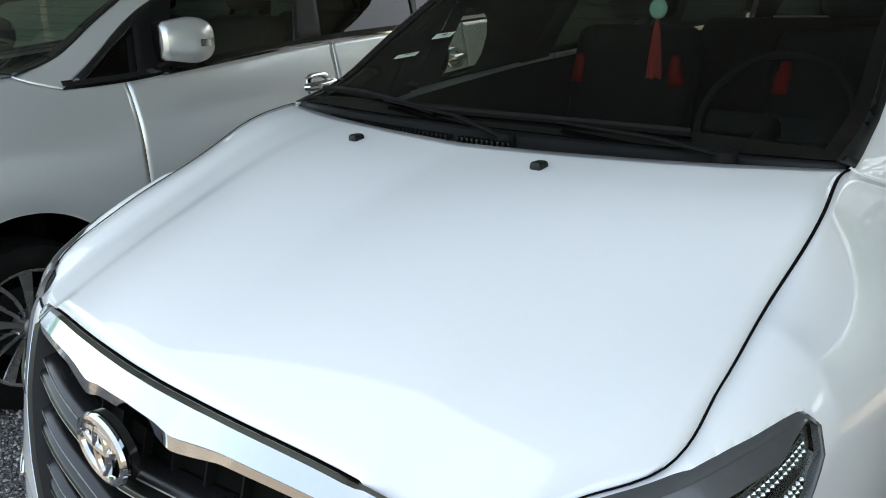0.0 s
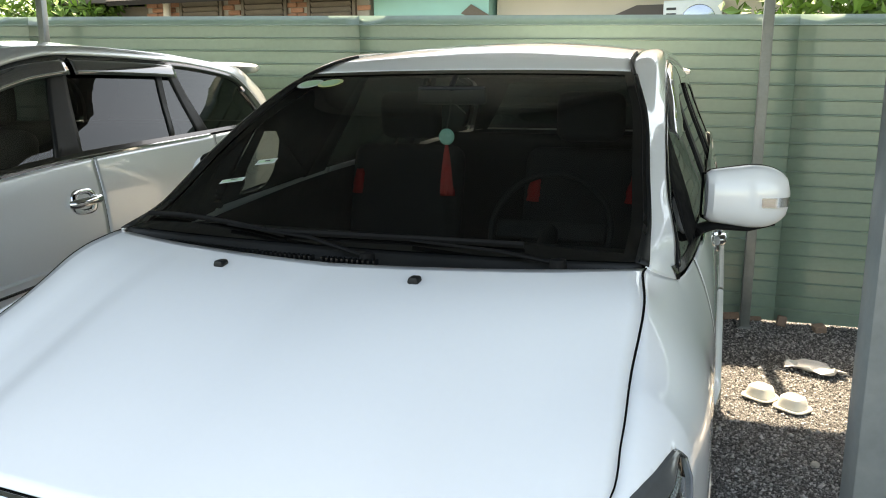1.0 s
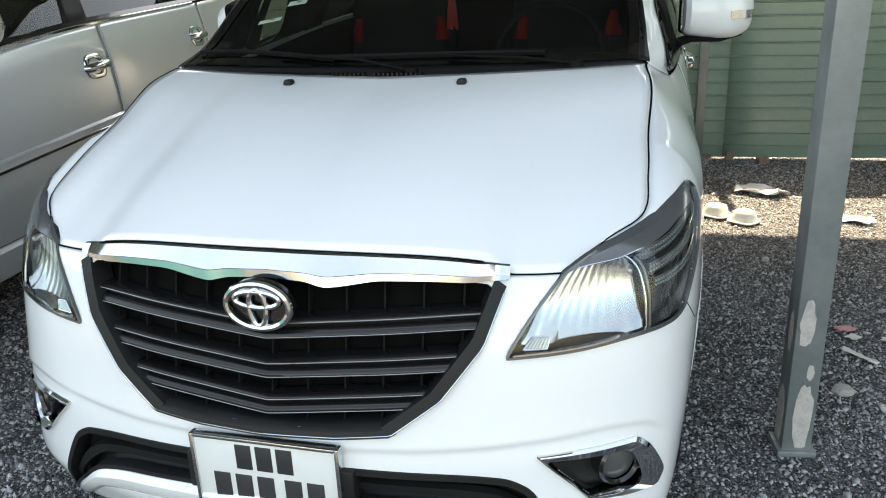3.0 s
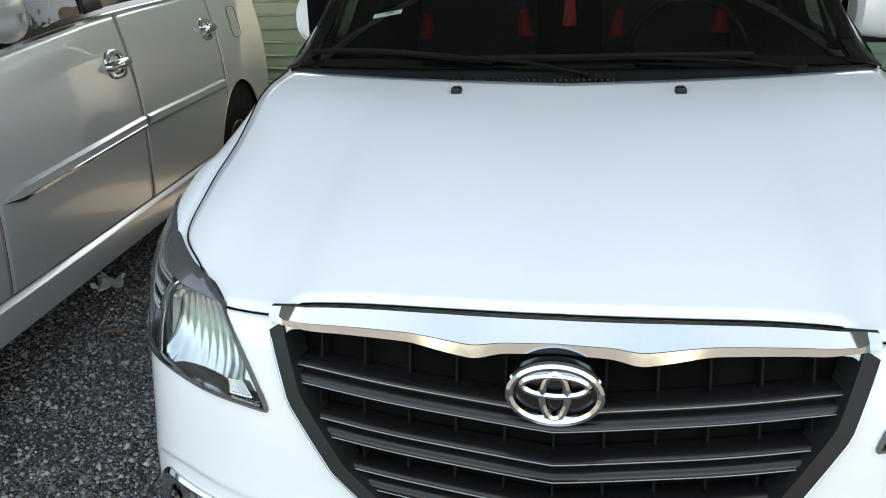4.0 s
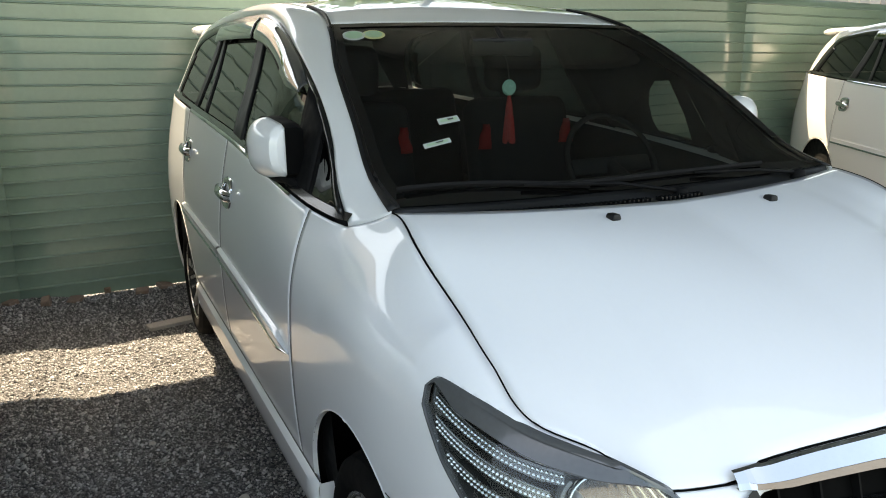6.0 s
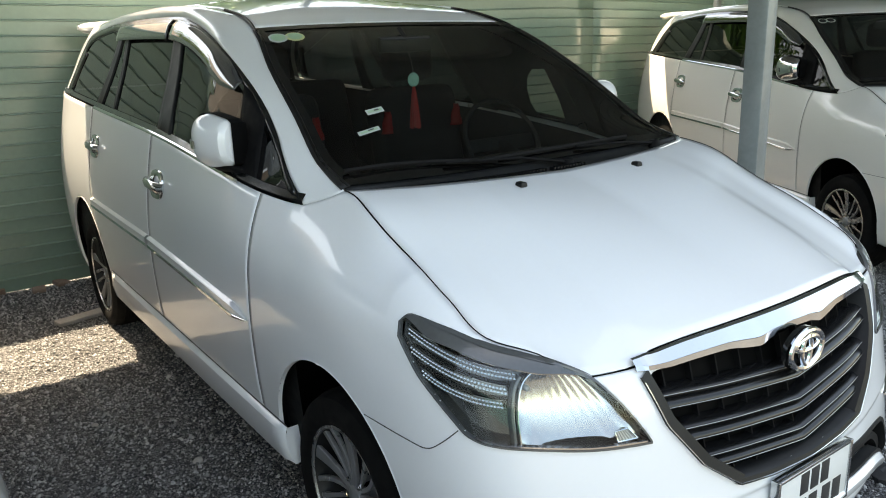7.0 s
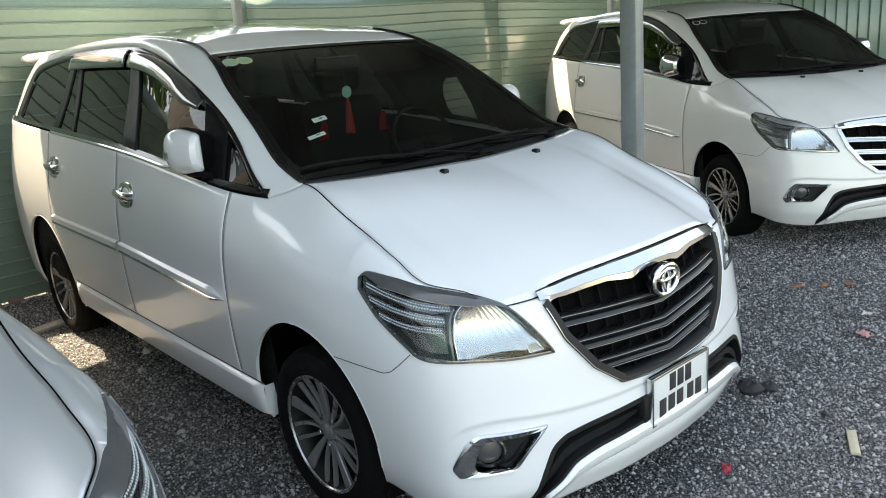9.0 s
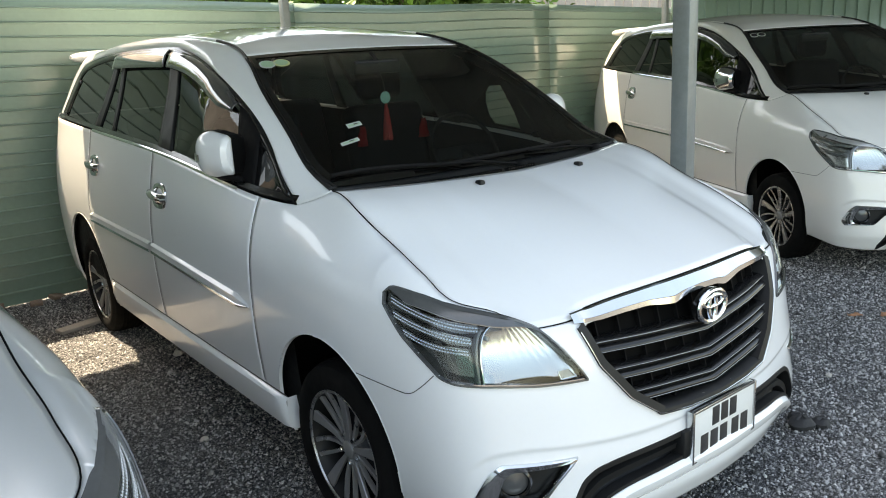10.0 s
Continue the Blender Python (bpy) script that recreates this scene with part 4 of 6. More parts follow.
        for ks, kz in (([0.755, 0.829, 0.893, 0.957, 1.021], [0.840, 0.850, 0.864, 0.880, 0.898]), ([0.783, 0.835, 0.891, 0.951, 1.017], [0.812, 0.820, 0.830, 0.844, 0.862]), ([0.799, 0.847, 0.893, 0.943, 0.995], [0.784, 0.788, 0.794, 0.804, 0.820])):
            zz = spline(ks, kz)
            ok = np.linspace(ks[0], ks[-1], 40)
            line = lambda d, o: [skin(sg * q, float(zz(q)) + d, o) for q in ok]
            part("lamp_strip", face(*sheet([line(-0.0095, -0.030), line(-0.009, -0.008), line(0.009, -0.008), line(0.0095, -0.030)])), HOUSING, lamp, "grey beaded strip in the lamp")
            beads = []
            for d in (-0.0042, 0.0042):
                beads += [moved(lathe([(0.0, 0.0044), (0.0028, 0.003), (0.0036, 0.0), (0.0, -0.0044)], 6, "y"), Matrix.Translation(skin(sg * q, float(zz(q)) + d, -0.0065))) for q in np.arange(ks[0] + 0.004, ks[-1], 0.0078)]
            part("lamp_beads", joined(*beads), SATIN, lamp, "two rows of bright beads")
            part("strip_edge", tube(line(0.0105, -0.007), 0.0012, 5), CHROME, lamp)
        rows = [skin(sg * np.linspace(0.841, 0.901, 10), 0.863 + d + 0.012 * np.linspace(0, 1, 10), -0.016) for d in (0.006, 0.020)]
        part("turn_signal", face(*sheet(rows)), AMBER if grille != "bright" else REFLECTOR, lamp, "pale amber turn signal")
        ring = [(0.522, 0.694), (0.569, 0.694), (0.573, 0.716), (0.542, 0.718)]
        q = np.linspace(0, 1, 14)
        rows = [[skin(sg * (b0[0] + (b1[0] - b0[0]) * u), b0[1] + (b1[1] - b0[1]) * u, -0.001 + 0.0016 * (i % 2)) for i, u in enumerate(q)] for b0, b1 in ((ring[0], ring[1]), (ring[3], ring[2]))]
        part("side_light", face(*sheet(rows)), BEZEL, lamp, "small ribbed side light", smooth=10)
        edge = [ring[i % 4] for i in range(5)]
        part("side_light_frame", tube([skin(sg * (edge[i][0] + (edge[i + 1][0] - edge[i][0]) * u), edge[i][1] + (edge[i + 1][1] - edge[i][1]) * u, 0.0005) for i in range(4) for u in (0, 0.5)] + [skin(sg * edge[0][0], edge[0][1], 0.0005)], 0.0018, 6), CHROME, lamp)
        a = np.linspace(S_H0 + 0.012, 0.875, 40)
        rows = [skin(sg * a, lamp_low(a) + d, o) for d, o in ((0.004, 0.0062), (0.0075, 0.0066), (0.0085, -0.002))]
        part("lamp_sill", face(*sheet(rows)), CHROME, lamp, "bright strip along the lower edge")
        lo, hi = span(sg, S_H0, S_H1)
        part("lamp_lens", patch(lo, hi, 54, lamp_low, lamp_high, 14, 0.003), LENS, lamp, "clear plastic lens").visible_shadow = False
        part("lamp_rim", side(rim_strip(S_H0, S_H1, lamp_low, lamp_high, 0.0030, 0.0062, n=64, outer=0.0026), sg), DARK_TRIM, lamp, "thin dark rim")
        a = np.linspace(S_H0 + 0.045, S_H1 - 0.006, 46)
        deep_b = (0.006 + 0.022 * smooth01((a - 0.585) / 0.14)) * np.minimum(1, (S_H1 - a) / 0.08)
        rows = [skin(sg * a, lamp_high(a) - d * deep_b, o) for d, o in ((0.0, 0.0035), (0.5, 0.0045), (1.0, 0.0035), (1.03, -0.01))]
        part("lamp_brow", face(*sheet(rows[::-1])), BEZEL if grille == "bright" else DARK_TRIM, lamp, "grey brow along the lamp")
        part("brow_edge", tube([skin(sg * q, float(lamp_high(q)) - float(w) - 0.0012, 0.002) for q, w in zip(a[8:-6], deep_b[8:-6])], 0.0013, 5), CHROME, lamp)
        # fog lamp
        lo, hi = span(sg, S_F0 + 0.004, S_F1 - 0.004)
        fog = thing_part(root, "fog_lamp", patch(lo, hi, 24, fog_low, fog_high, 10, lambda s, t: -0.045 * np.sin(np.pi * np.clip((np.abs(s) - S_F0) / (S_F1 - S_F0), 0.03, 0.97)) ** 0.4), BLACK, "round fog lamp in a black recess")
        u = np.linspace(0, 1, 40)
        ring = [(S_F0 + (S_F1 - S_F0) * b, F0 + (F1 - F0) * b, fog_low, fog_in_low) for b in u] + [(S_F0 + (S_F1 - S_F0) * b, F0 + (F1 - F0) * b, fog_high, fog_in_high) for b in u[::-1]]
        rows = [[], [], [], [], []]
        for so, si, fo, fi in ring:
            zo, zi = float(fo(so)), float(fi(si))
            rows[0].append(skin(sg * so, zo, -0.004))
            rows[1].append(skin(sg * so, zo, 0.004))
            rows[2].append(skin(sg * (so * 0.75 + si * 0.25), zo * 0.75 + zi * 0.25, 0.009))
            rows[3].append(skin(sg * si, zi, 0.002))
            rows[4].append(skin(sg * si, zi, -0.035))
        part("fog_trim", face(*sheet(rows, closed=True)), CHROME, fog, "chrome surround, wide at its outer end")
        fc = skin(sg * 0.741, 0.424, -0.024)
        turn = Matrix.Translation(fc) @ Matrix.Rotation(sg * 0.6, 4, "Z")
        part("fog_bezel", moved(lathe([(0.048, 0.02), (0.048, -0.012), (0.042, -0.018), (0.037, -0.010)], 28, "y"), turn), GLOSS_BLACK, fog)
        part("fog_glass", moved(lathe([(0.0, -0.012), (0.02, -0.010), (0.037, -0.004), (0.037, 0.01)], 28, "y"), turn), DARK_TRIM, fog, "small round lamp glass")

    # --- thin seams on bumper and wings
    for sg in (1, -1):
        for a in (s_f, s_at_y(2.405), s_at_y(3.46)):
            zs = np.linspace(0.41, float(ztop(a)) - 0.004, 30)
            add("door_gap", tube([skin(sg * a, z, -0.0012) for z in zs], 0.0026, 5, flat=0.6), VOID)
        zs = spline([0.917, 0.981, 1.015, 1.043, 1.101, 1.185, 1.272], [0.720, 0.672, 0.652, 0.646, 0.646, 0.646, 0.646])
        line = [skin(sg * a, float(zs(a)), 0.0006) for a in np.linspace(0.917, 1.272, 34)]
        add("bumper_seam", tube(line, 0.0013, 5), INK)

    # --- sides: mouldings, handles, skirts, arches
    for sg in (1, -1):
        for y0, y1, z0, z1 in ((1.375, 2.395, 0.690, 0.742), (2.425, 3.44, 0.742, 0.756)):
            n = 40
            a = np.linspace(s_at_y(y0), s_at_y(y1), n)
            zc = np.linspace(z0, z1, n)
            tip = np.minimum(1, (a - a[0]) / 0.11 + 0.10)
            if y0 > 2:
                tip = np.minimum(1, (a[-1] - a) / 0.03 + 0.3)
            rows = [skin(a * sg, zc + dz * tip, o * np.minimum(1, 0.15 + tip)) for dz, o in ((-0.026, 0.0), (-0.024, 0.010), (-0.006, 0.014), (-0.002, 0.013), (0.020, 0.016), (0.026, 0.010), (0.028, 0.0))]
            v, f = sheet(rows)
            mould = thing_part(root, "side_moulding", (v, f if sg > 0 else [tuple(reversed(q)) for q in f]), paint, "painted rubbing strip with a bright line")
            rows = [skin(a * sg, zc + dz * tip, o * np.minimum(1, 0.15 + tip)) for dz, o in ((-0.021, 0.0125), (-0.019, 0.0155), (-0.009, 0.0165), (-0.007, 0.0145))]
            v, f = sheet(rows)
            part("bright_line", (v, f if sg > 0 else [tuple(reversed(q)) for q in f]), CHROME, mould)
        for y0, z0, nm in ((2.276, 1.000, "front_door"), (3.335, 1.052, "rear_door")):
            door = sides[nm, sg]
            a0 = s_at_y(y0)
            oval = lambda rows: [[skin(sg * (a0 + 0.080 * r * math.copysign(abs(math.cos(t)) ** 0.62, math.cos(t))), z0 + 0.057 * r * math.copysign(abs(math.sin(t)) ** 0.72, math.sin(t)), o) for t in np.linspace(0, 2 * math.pi, 32, endpoint=False)] for r, o in rows]
            v, f = sheet(oval(((1.0, 0.0005), (0.96, 0.0065), (0.84, 0.009), (0.66, 0.0085), (0.60, 0.004))), closed=True)
            h = part("door_handle", (v, f if sg > 0 else [tuple(reversed(q)) for q in f]), CHROME, door, "chrome door handle in a round cup")
            v, f = sheet(oval(((0.60, 0.004), (0.50, -0.010), (0.30, -0.016), (0.04, -0.018))), closed=True)
            part("handle_recess", (v, f if sg > 0 else [tuple(reversed(q)) for q in f]), GLOSS_BLACK, h, "dark recess behind the grip")
            bar = [skin(sg * (a0 + d), z0 + dz, o) for d, dz, o in ((-0.094, -0.004, 0.004), (-0.082, -0.003, 0.018), (-0.03, 0.0, 0.027), (0.03, 0.003, 0.027), (0.078, 0.006, 0.018), (0.088, 0.006, 0.004))]
            part("handle_grip", tube(bar, [0.013, 0.016, 0.016, 0.016, 0.017, 0.013], 12, flat=1.25), CHROME, h)
        a = np.linspace(s_at_y(1.18), s_at_y(3.27), 50)
        rise = np.linspace(0.0, 0.02, 50)
        end = np.minimum(1, np.minimum((a - a[0]) / 0.05 + 0.5, (a[-1] - a) / 0.06 + 0.35))
        rows = [skin(a * sg, z + rise, o * end) for z, o in ((0.262, -0.05), (0.262, 0.012), (0.270, 0.024), (0.330, 0.026), (0.378, 0.018), (0.392, 0.004), (0.394, -0.002))]
        v, f = sheet(rows)
        add("side_skirt", (v, f if sg > 0 else [tuple(reversed(q)) for q in f]), paint, "painted side skirt", 0.002)
        add("skirt_seam", tube([skin(q * sg, 0.3985 + r, 0.001) for q, r in zip(a, rise)], 0.0022, 5), INK)
        ends = [skin(sg * a[0], z, o) for z, o in ((0.262, -0.05), (0.262, 0.010), (0.330, 0.014), (0.392, 0.002), (0.392, -0.05))]
        add("skirt_end", ([tuple(p) for p in ends], [tuple(range(5))]), paint)
        for ya, arch_r in ARCHES:
            arc = np.linspace(-0.32, math.pi + (0.2 if ya < 2 else 0.3), 48)
            rows = [[], [], []]
            for t in arc:
                for r, (rad, o) in enumerate(((arch_r + 0.004, 0.0005), (arch_r + 0.001, 0.002), (arch_r - 0.001, -0.010))):
                    y, z = ya + rad * math.cos(t), ARCH_Z + rad * math.sin(t)
                    p = skin(sg * s_at_y(y), max(z, 0.22), o)
                    rows[r].append((p[0], y, p[2]))
            v, f = sheet(rows)
            add("wheel_arch_lip", (v, f if sg < 0 else [tuple(reversed(q)) for q in f]), paint)
            # Well and back are void black, painting in the shade under the arch.
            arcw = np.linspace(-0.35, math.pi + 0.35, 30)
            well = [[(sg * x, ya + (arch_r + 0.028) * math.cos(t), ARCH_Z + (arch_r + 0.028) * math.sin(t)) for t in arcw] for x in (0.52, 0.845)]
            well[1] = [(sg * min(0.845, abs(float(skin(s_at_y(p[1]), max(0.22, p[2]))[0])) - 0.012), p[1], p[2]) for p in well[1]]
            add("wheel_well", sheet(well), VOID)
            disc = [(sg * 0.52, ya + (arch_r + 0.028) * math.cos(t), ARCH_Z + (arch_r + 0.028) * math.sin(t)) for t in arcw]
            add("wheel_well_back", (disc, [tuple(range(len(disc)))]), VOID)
            wheel(root, sg * 0.738, ya - (0.010 if ya < 2 else 0.010), sg, ALLOY_DARK if paint is WHITE else ALLOY)
            if paint is SILVER and ya > 2:
                add("mud_flap", box(min(sg * 0.64, sg * 0.86), max(sg * 0.64, sg * 0.86), 4.085, 4.10, 0.15, 0.50, 0.004), WIPER, "black rubber mud flap")
        # wing mirror; the one on the car's right is folded back on one car
        fold = sg in folded
        if fold:
            eu, ev, foot = Vector((0.16 * sg, 0.987, 0)), Vector((-0.987 * sg, 0.16, 0)), Vector((0.800 * sg, 1.505, 1.229))
        else:
            eu, ev, foot = Vector((0.978 * sg, 0.208, 0)), Vector((-0.208 * sg, 0.978, 0)), Vector((0.815 * sg, 1.580, 1.230))
        at = lambda u, v, w: tuple(foot + eu * u + ev * v + Vector((0, 0, w)))
        rows, back = [], []
        for u in np.linspace(0, 1, 19):
            tip = max(0.0, 1 - max(0.0, (u - 0.55) / 0.45) ** 2.4) ** 0.5
            root_end = max(0.0, 1 - max(0.0, (0.10 - u) / 0.10) ** 2.4) ** 0.5
            h = (0.072 + 0.016 * min(1, u / 0.5)) * (0.25 + 0.75 * tip) * (0.88 + 0.12 * root_end)
            f = (0.062 + 0.014 * math.sin(math.pi * u)) * (0.18 + 0.82 * tip) * (0.72 + 0.28 * root_end)
            row = [at(0.226 * u, 0.0, -h)]
            for ph in np.linspace(-math.pi / 2, math.pi / 2, 17):
                row.append(at(0.226 * u, -f * max(0.0, math.cos(ph)) ** 0.78, h * math.copysign(abs(math.sin(ph)) ** 0.85, math.sin(ph))))
            row.append(at(0.226 * u, 0.0, h))
            rows.append(row)
            back.append((u, h))
        v, f = sheet(rows)
        f += [tuple(range(19)), tuple(reversed(range(18 * 19, 19 * 19)))]
        mir = thing_part(root, "wing_mirror", (v, f if sg < 0 else [tuple(reversed(q)) for q in f]), CHROME if paint is CREAM else paint, "chrome wing mirror" if paint is CREAM else "body-coloured wing mirror, folded back" if fold else "body-coloured wing mirror")
        bez = [[at(0.226 * u - (0.006 if u < 0.01 else 0), d, -h * k) for u, h in back] + [at(0.226 * u - (0.006 if u < 0.01 else 0), d, h * k) for u, h in back[::-1]] for d, k in ((-0.022 if fold else -0.004, 1.012), (0.014, 1.008), (0.028, 0.97), (0.032, 0.90), (0.022, 0.86))]
        v, f = sheet(bez, closed=True)
        f.append(tuple([j * 38 for j in range(5)] + [j * 38 + 37 for j in range(4, -1, -1)]))
        part("mirror_bezel", (v, f if sg > 0 else [tuple(reversed(q)) for q in f]), WIPER, mir)
        n = len(back)
        glass = [at(0.226 * u, 0.023, -h * 0.87) for u, h in back[1:-1]] + [at(0.226 * u, 0.023, h * 0.87) for u, h in back[1:-1][::-1]]
        part("mirror_glass", (glass, [tuple(range(len(glass))) if sg > 0 else tuple(reversed(range(len(glass))))]), CHROME if not fold else WIPER, mir)
        inner = Vector((0.786 * sg, 1.535, 1.132))
        stem = [inner, inner.lerp(Vector(at(0.0, 0.0, -0.085)), 0.6) + Vector((0, 0, -0.004)), Vector(at(0.03, -0.005, -0.082)), Vector(at(0.12, -0.01, -0.086)), Vector(at(0.19, -0.01, -0.075))]
        part("mirror_foot", tube(stem, [0.034, 0.030, 0.028, 0.024, 0.010], 12, flat=0.45), WIPER, mir, "black mirror foot")
        sig = [[at(0.226 * u, -0.0765 * (1 - max(0.0, (u - 0.55) / 0.45) ** 2.4 * 0.97) ** 0.5 - 0.0015, w) for u in np.linspace(0.60, 0.985, 14)] for w in (-0.022, -0.010, 0.004)]
        v, f = sheet(sig)
        part("mirror_signal", (v, f if sg > 0 else [tuple(reversed(q)) for q in f]), REFLECTOR, mir, "clear turn signal strip")
    a = s_at_y(3.80)
    lid = [skin(a + 0.075 * math.copysign(abs(math.cos(t)) ** 0.5, math.cos(t)), 1.06 + 0.085 * math.copysign(abs(math.sin(t)) ** 0.5, math.sin(t)), 0.0012) for t in np.linspace(0, 2 * math.pi, 41)]
    add("fuel_flap_seam", tube(lid, 0.0016, 5, caps=False), INK)

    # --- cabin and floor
    # Underbody pans, coloured as dark as the shade beneath the car.
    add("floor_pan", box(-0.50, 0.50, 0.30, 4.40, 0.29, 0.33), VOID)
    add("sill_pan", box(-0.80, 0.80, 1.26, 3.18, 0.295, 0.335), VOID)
    for sg in (1, -1):
        a = np.linspace(s_at_y(1.12), S_END, 60)
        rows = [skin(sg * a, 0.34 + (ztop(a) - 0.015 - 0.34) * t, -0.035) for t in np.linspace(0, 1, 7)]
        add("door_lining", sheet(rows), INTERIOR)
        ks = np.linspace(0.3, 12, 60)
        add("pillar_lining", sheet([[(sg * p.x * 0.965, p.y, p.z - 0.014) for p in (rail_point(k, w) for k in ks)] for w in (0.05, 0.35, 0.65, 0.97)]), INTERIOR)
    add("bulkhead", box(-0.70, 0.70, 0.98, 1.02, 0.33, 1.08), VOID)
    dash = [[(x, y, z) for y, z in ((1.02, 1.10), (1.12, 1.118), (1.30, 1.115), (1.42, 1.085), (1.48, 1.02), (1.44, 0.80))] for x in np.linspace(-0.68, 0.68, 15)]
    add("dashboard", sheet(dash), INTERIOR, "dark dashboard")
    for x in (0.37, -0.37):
        seat = thing_part(root, "front_seat", moved(box(-0.25, 0.25, -0.25, 0.25, -0.08, 0.08, 0.05, 3), Matrix.Translation((x, 1.95, 0.68))), INTERIOR_DIM)
        part("seat_back", moved(box(-0.24, 0.24, -0.07, 0.07, 0, 0.62, 0.06, 3), Matrix.Translation((x, 2.16, 0.70)) @ Matrix.Rotation(-0.22, 4, "X")), INTERIOR_DIM, seat)
        part("headrest", moved(box(-0.13, 0.13, -0.05, 0.05, 0, 0.19, 0.045, 3), Matrix.Translation((x, 2.30, 1.33))), INTERIOR_DIM, seat)
    rear = thing_part(root, "rear_bench", box(-0.62, 0.62, 2.75, 3.25, 0.55, 0.72, 0.05, 3), INTERIOR_DIM)
    part("bench_back", moved(box(-0.62, 0.62, -0.07, 0.07, 0, 0.62, 0.06, 3), Matrix.Translation((0, 3.25, 0.70)) @ Matrix.Rotation(-0.25, 4, "X")), INTERIOR_DIM, rear)
    wc = Matrix.Translation((0.37, 1.60, 1.10)) @ Matrix.Rotation(radians(62), 4, "X")
    sw = thing_part(root, "steering_wheel", moved(tube([(0.185 * math.cos(t), 0.185 * math.sin(t), 0) for t in np.linspace(0, 2 * math.pi, 41)], 0.010, 10, caps=False), wc), INTERIOR)
    part("wheel_boss", moved(box(-0.17, 0.17, -0.03, 0.03, -0.02, 0.0, 0.01), wc), INTERIOR, sw)
    part("column", tube([(0.37, 1.62, 1.09), (0.37, 1.40, 1.0)], 0.03, 10), INTERIOR, sw)
    # Headlining takes the same near black, with the shade under the roof included.
    add("headlining", sheet([[(q * 0.50, y, roof_height(q * 0.50, y) - 0.05) for q in np.linspace(-1, 1, 9)] for y in np.linspace(1.98, 4.3, 12)]), INTERIOR_DIM)
    if paint is WHITE:
        orn = thing_part(root, "hanging_ornament", moved(lathe([(0.0, -0.004), (0.022, -0.004), (0.027, 0.0), (0.022, 0.004), (0.0, 0.004)], 28, "y"), Matrix.Translation((0.0, 1.694, 1.372))), JADE, "round jade pendant with a red tassel")
        part("cord", tube([(0, 1.735, 1.50), (0.004, 1.71, 1.44), (0, 1.694, 1.398)], 0.0022, 6), INK, orn)
        part("tassel_knot", tube([(0, 1.694, 1.346), (0, 1.694, 1.318)], [0.005, 0.010], 8), RED_CLOTH, orn)
        part("tassel", joined(*[tube([(0.006 * math.cos(a), 1.694 + 0.006 * math.sin(a), 1.320), (0.013 * math.cos(a), 1.694 + 0.013 * math.sin(a), 1.26), (0.019 * math.cos(a), 1.694 + 0.019 * math.sin(a), 1.19 + 0.008 * math.sin(5 * a))], 0.004, 5) for a in np.linspace(0, 6.1, 16)]), RED_CLOTH, orn)
        for x, y, z in ((-0.560, 2.20, 1.16), (-0.180, 2.20, 1.165), (0.185, 2.20, 1.16), (0.560, 2.18, 1.17)):
            rib = [[(x + (w - 0.5) * (0.022 + 0.05 * t) + 0.004 * math.sin(7 * w + 9 * t), y - 0.02 * math.cos(3 * (w - 0.5)), z + 0.045 - 0.10 * t) for w in np.linspace(0, 1, 7)] for t in np.linspace(0, 1, 6)]
            add("seat_ribbon", sheet(rib), RIBBON, "dark red cloth tassel on a front seat", 0.004)
        for x, t, w, h in ((-0.436, 0.372, 0.066, 0.026), (-0.500, 0.291, 0.080, 0.020)):
            q = x / 0.70
            st = [screen_point(q + dq * w / 0.70, t + dt * h / 1.0) + Vector((0, -0.0012, 0.0024)) for dq, dt in ((-0.5, -0.5), (0.5, -0.5), (0.5, 0.5), (-0.5, 0.5))]
            base = part("sticker", (st, [(0, 1, 2, 3)]), STICKER, root, "small white paper sticker on the windscreen")
            bar = [screen_point(q + dq * w / 0.70, t + dt * h / 1.0) + Vector((0, -0.002, 0.0036)) for dq, dt in ((-0.40, -0.22), (0.40, -0.22), (0.40, 0.22), (-0.40, 0.22))]
            part("sticker_bar", (bar, [(0, 1, 2, 3)]), STICKER_GREEN, base)
            ink = [screen_point(q + dq * w / 0.70, t + dt * h / 1.0) + Vector((0, -0.0026, 0.0046)) for dq, dt in ((-0.05, -0.12), (0.22, -0.12), (0.22, 0.14), (-0.05, 0.14))]
            part("sticker_ink", (ink, [(0, 1, 2, 3)]), INK, base)
    for x, mt in ((-0.515, STICKER), (-0.445, STICKER_YELLOW if paint is WHITE else STICKER)):
        disc = [screen_point((x + 0.040 * math.cos(a)) / 0.585, 0.895 + 0.036 * math.sin(a)) + Vector((0, -0.0012, 0.0024)) for a in np.linspace(0, 2 * math.pi, 28, endpoint=False)]
        seal = part("inspection_sticker", (disc, [tuple(range(28))]), mt, root, "round inspection sticker on the windscreen")
        disc = [screen_point((x + 0.030 * math.cos(a)) / 0.585, 0.895 + 0.027 * math.sin(a)) + Vector((0, -0.002, 0.0038)) for a in np.linspace(0, 2 * math.pi, 28, endpoint=False)]
        part("sticker_centre", (disc, [tuple(range(28))]), STICKER_GREEN if paint is WHITE else INTERIOR_DIM, seal)
    mirr = thing_part(root, "inside_mirror", box(-0.12, 0.12, 1.73, 1.76, 1.475, 1.535, 0.012), BLACK)
    part("mirror_stem", tube([(0, 1.74, 1.53), (0, 1.78, 1.565)], 0.01, 8), BLACK, mirr)
    return root


def thing_part(root, name, shape, material, label=""):
    return part(name, shape, material, root, label)


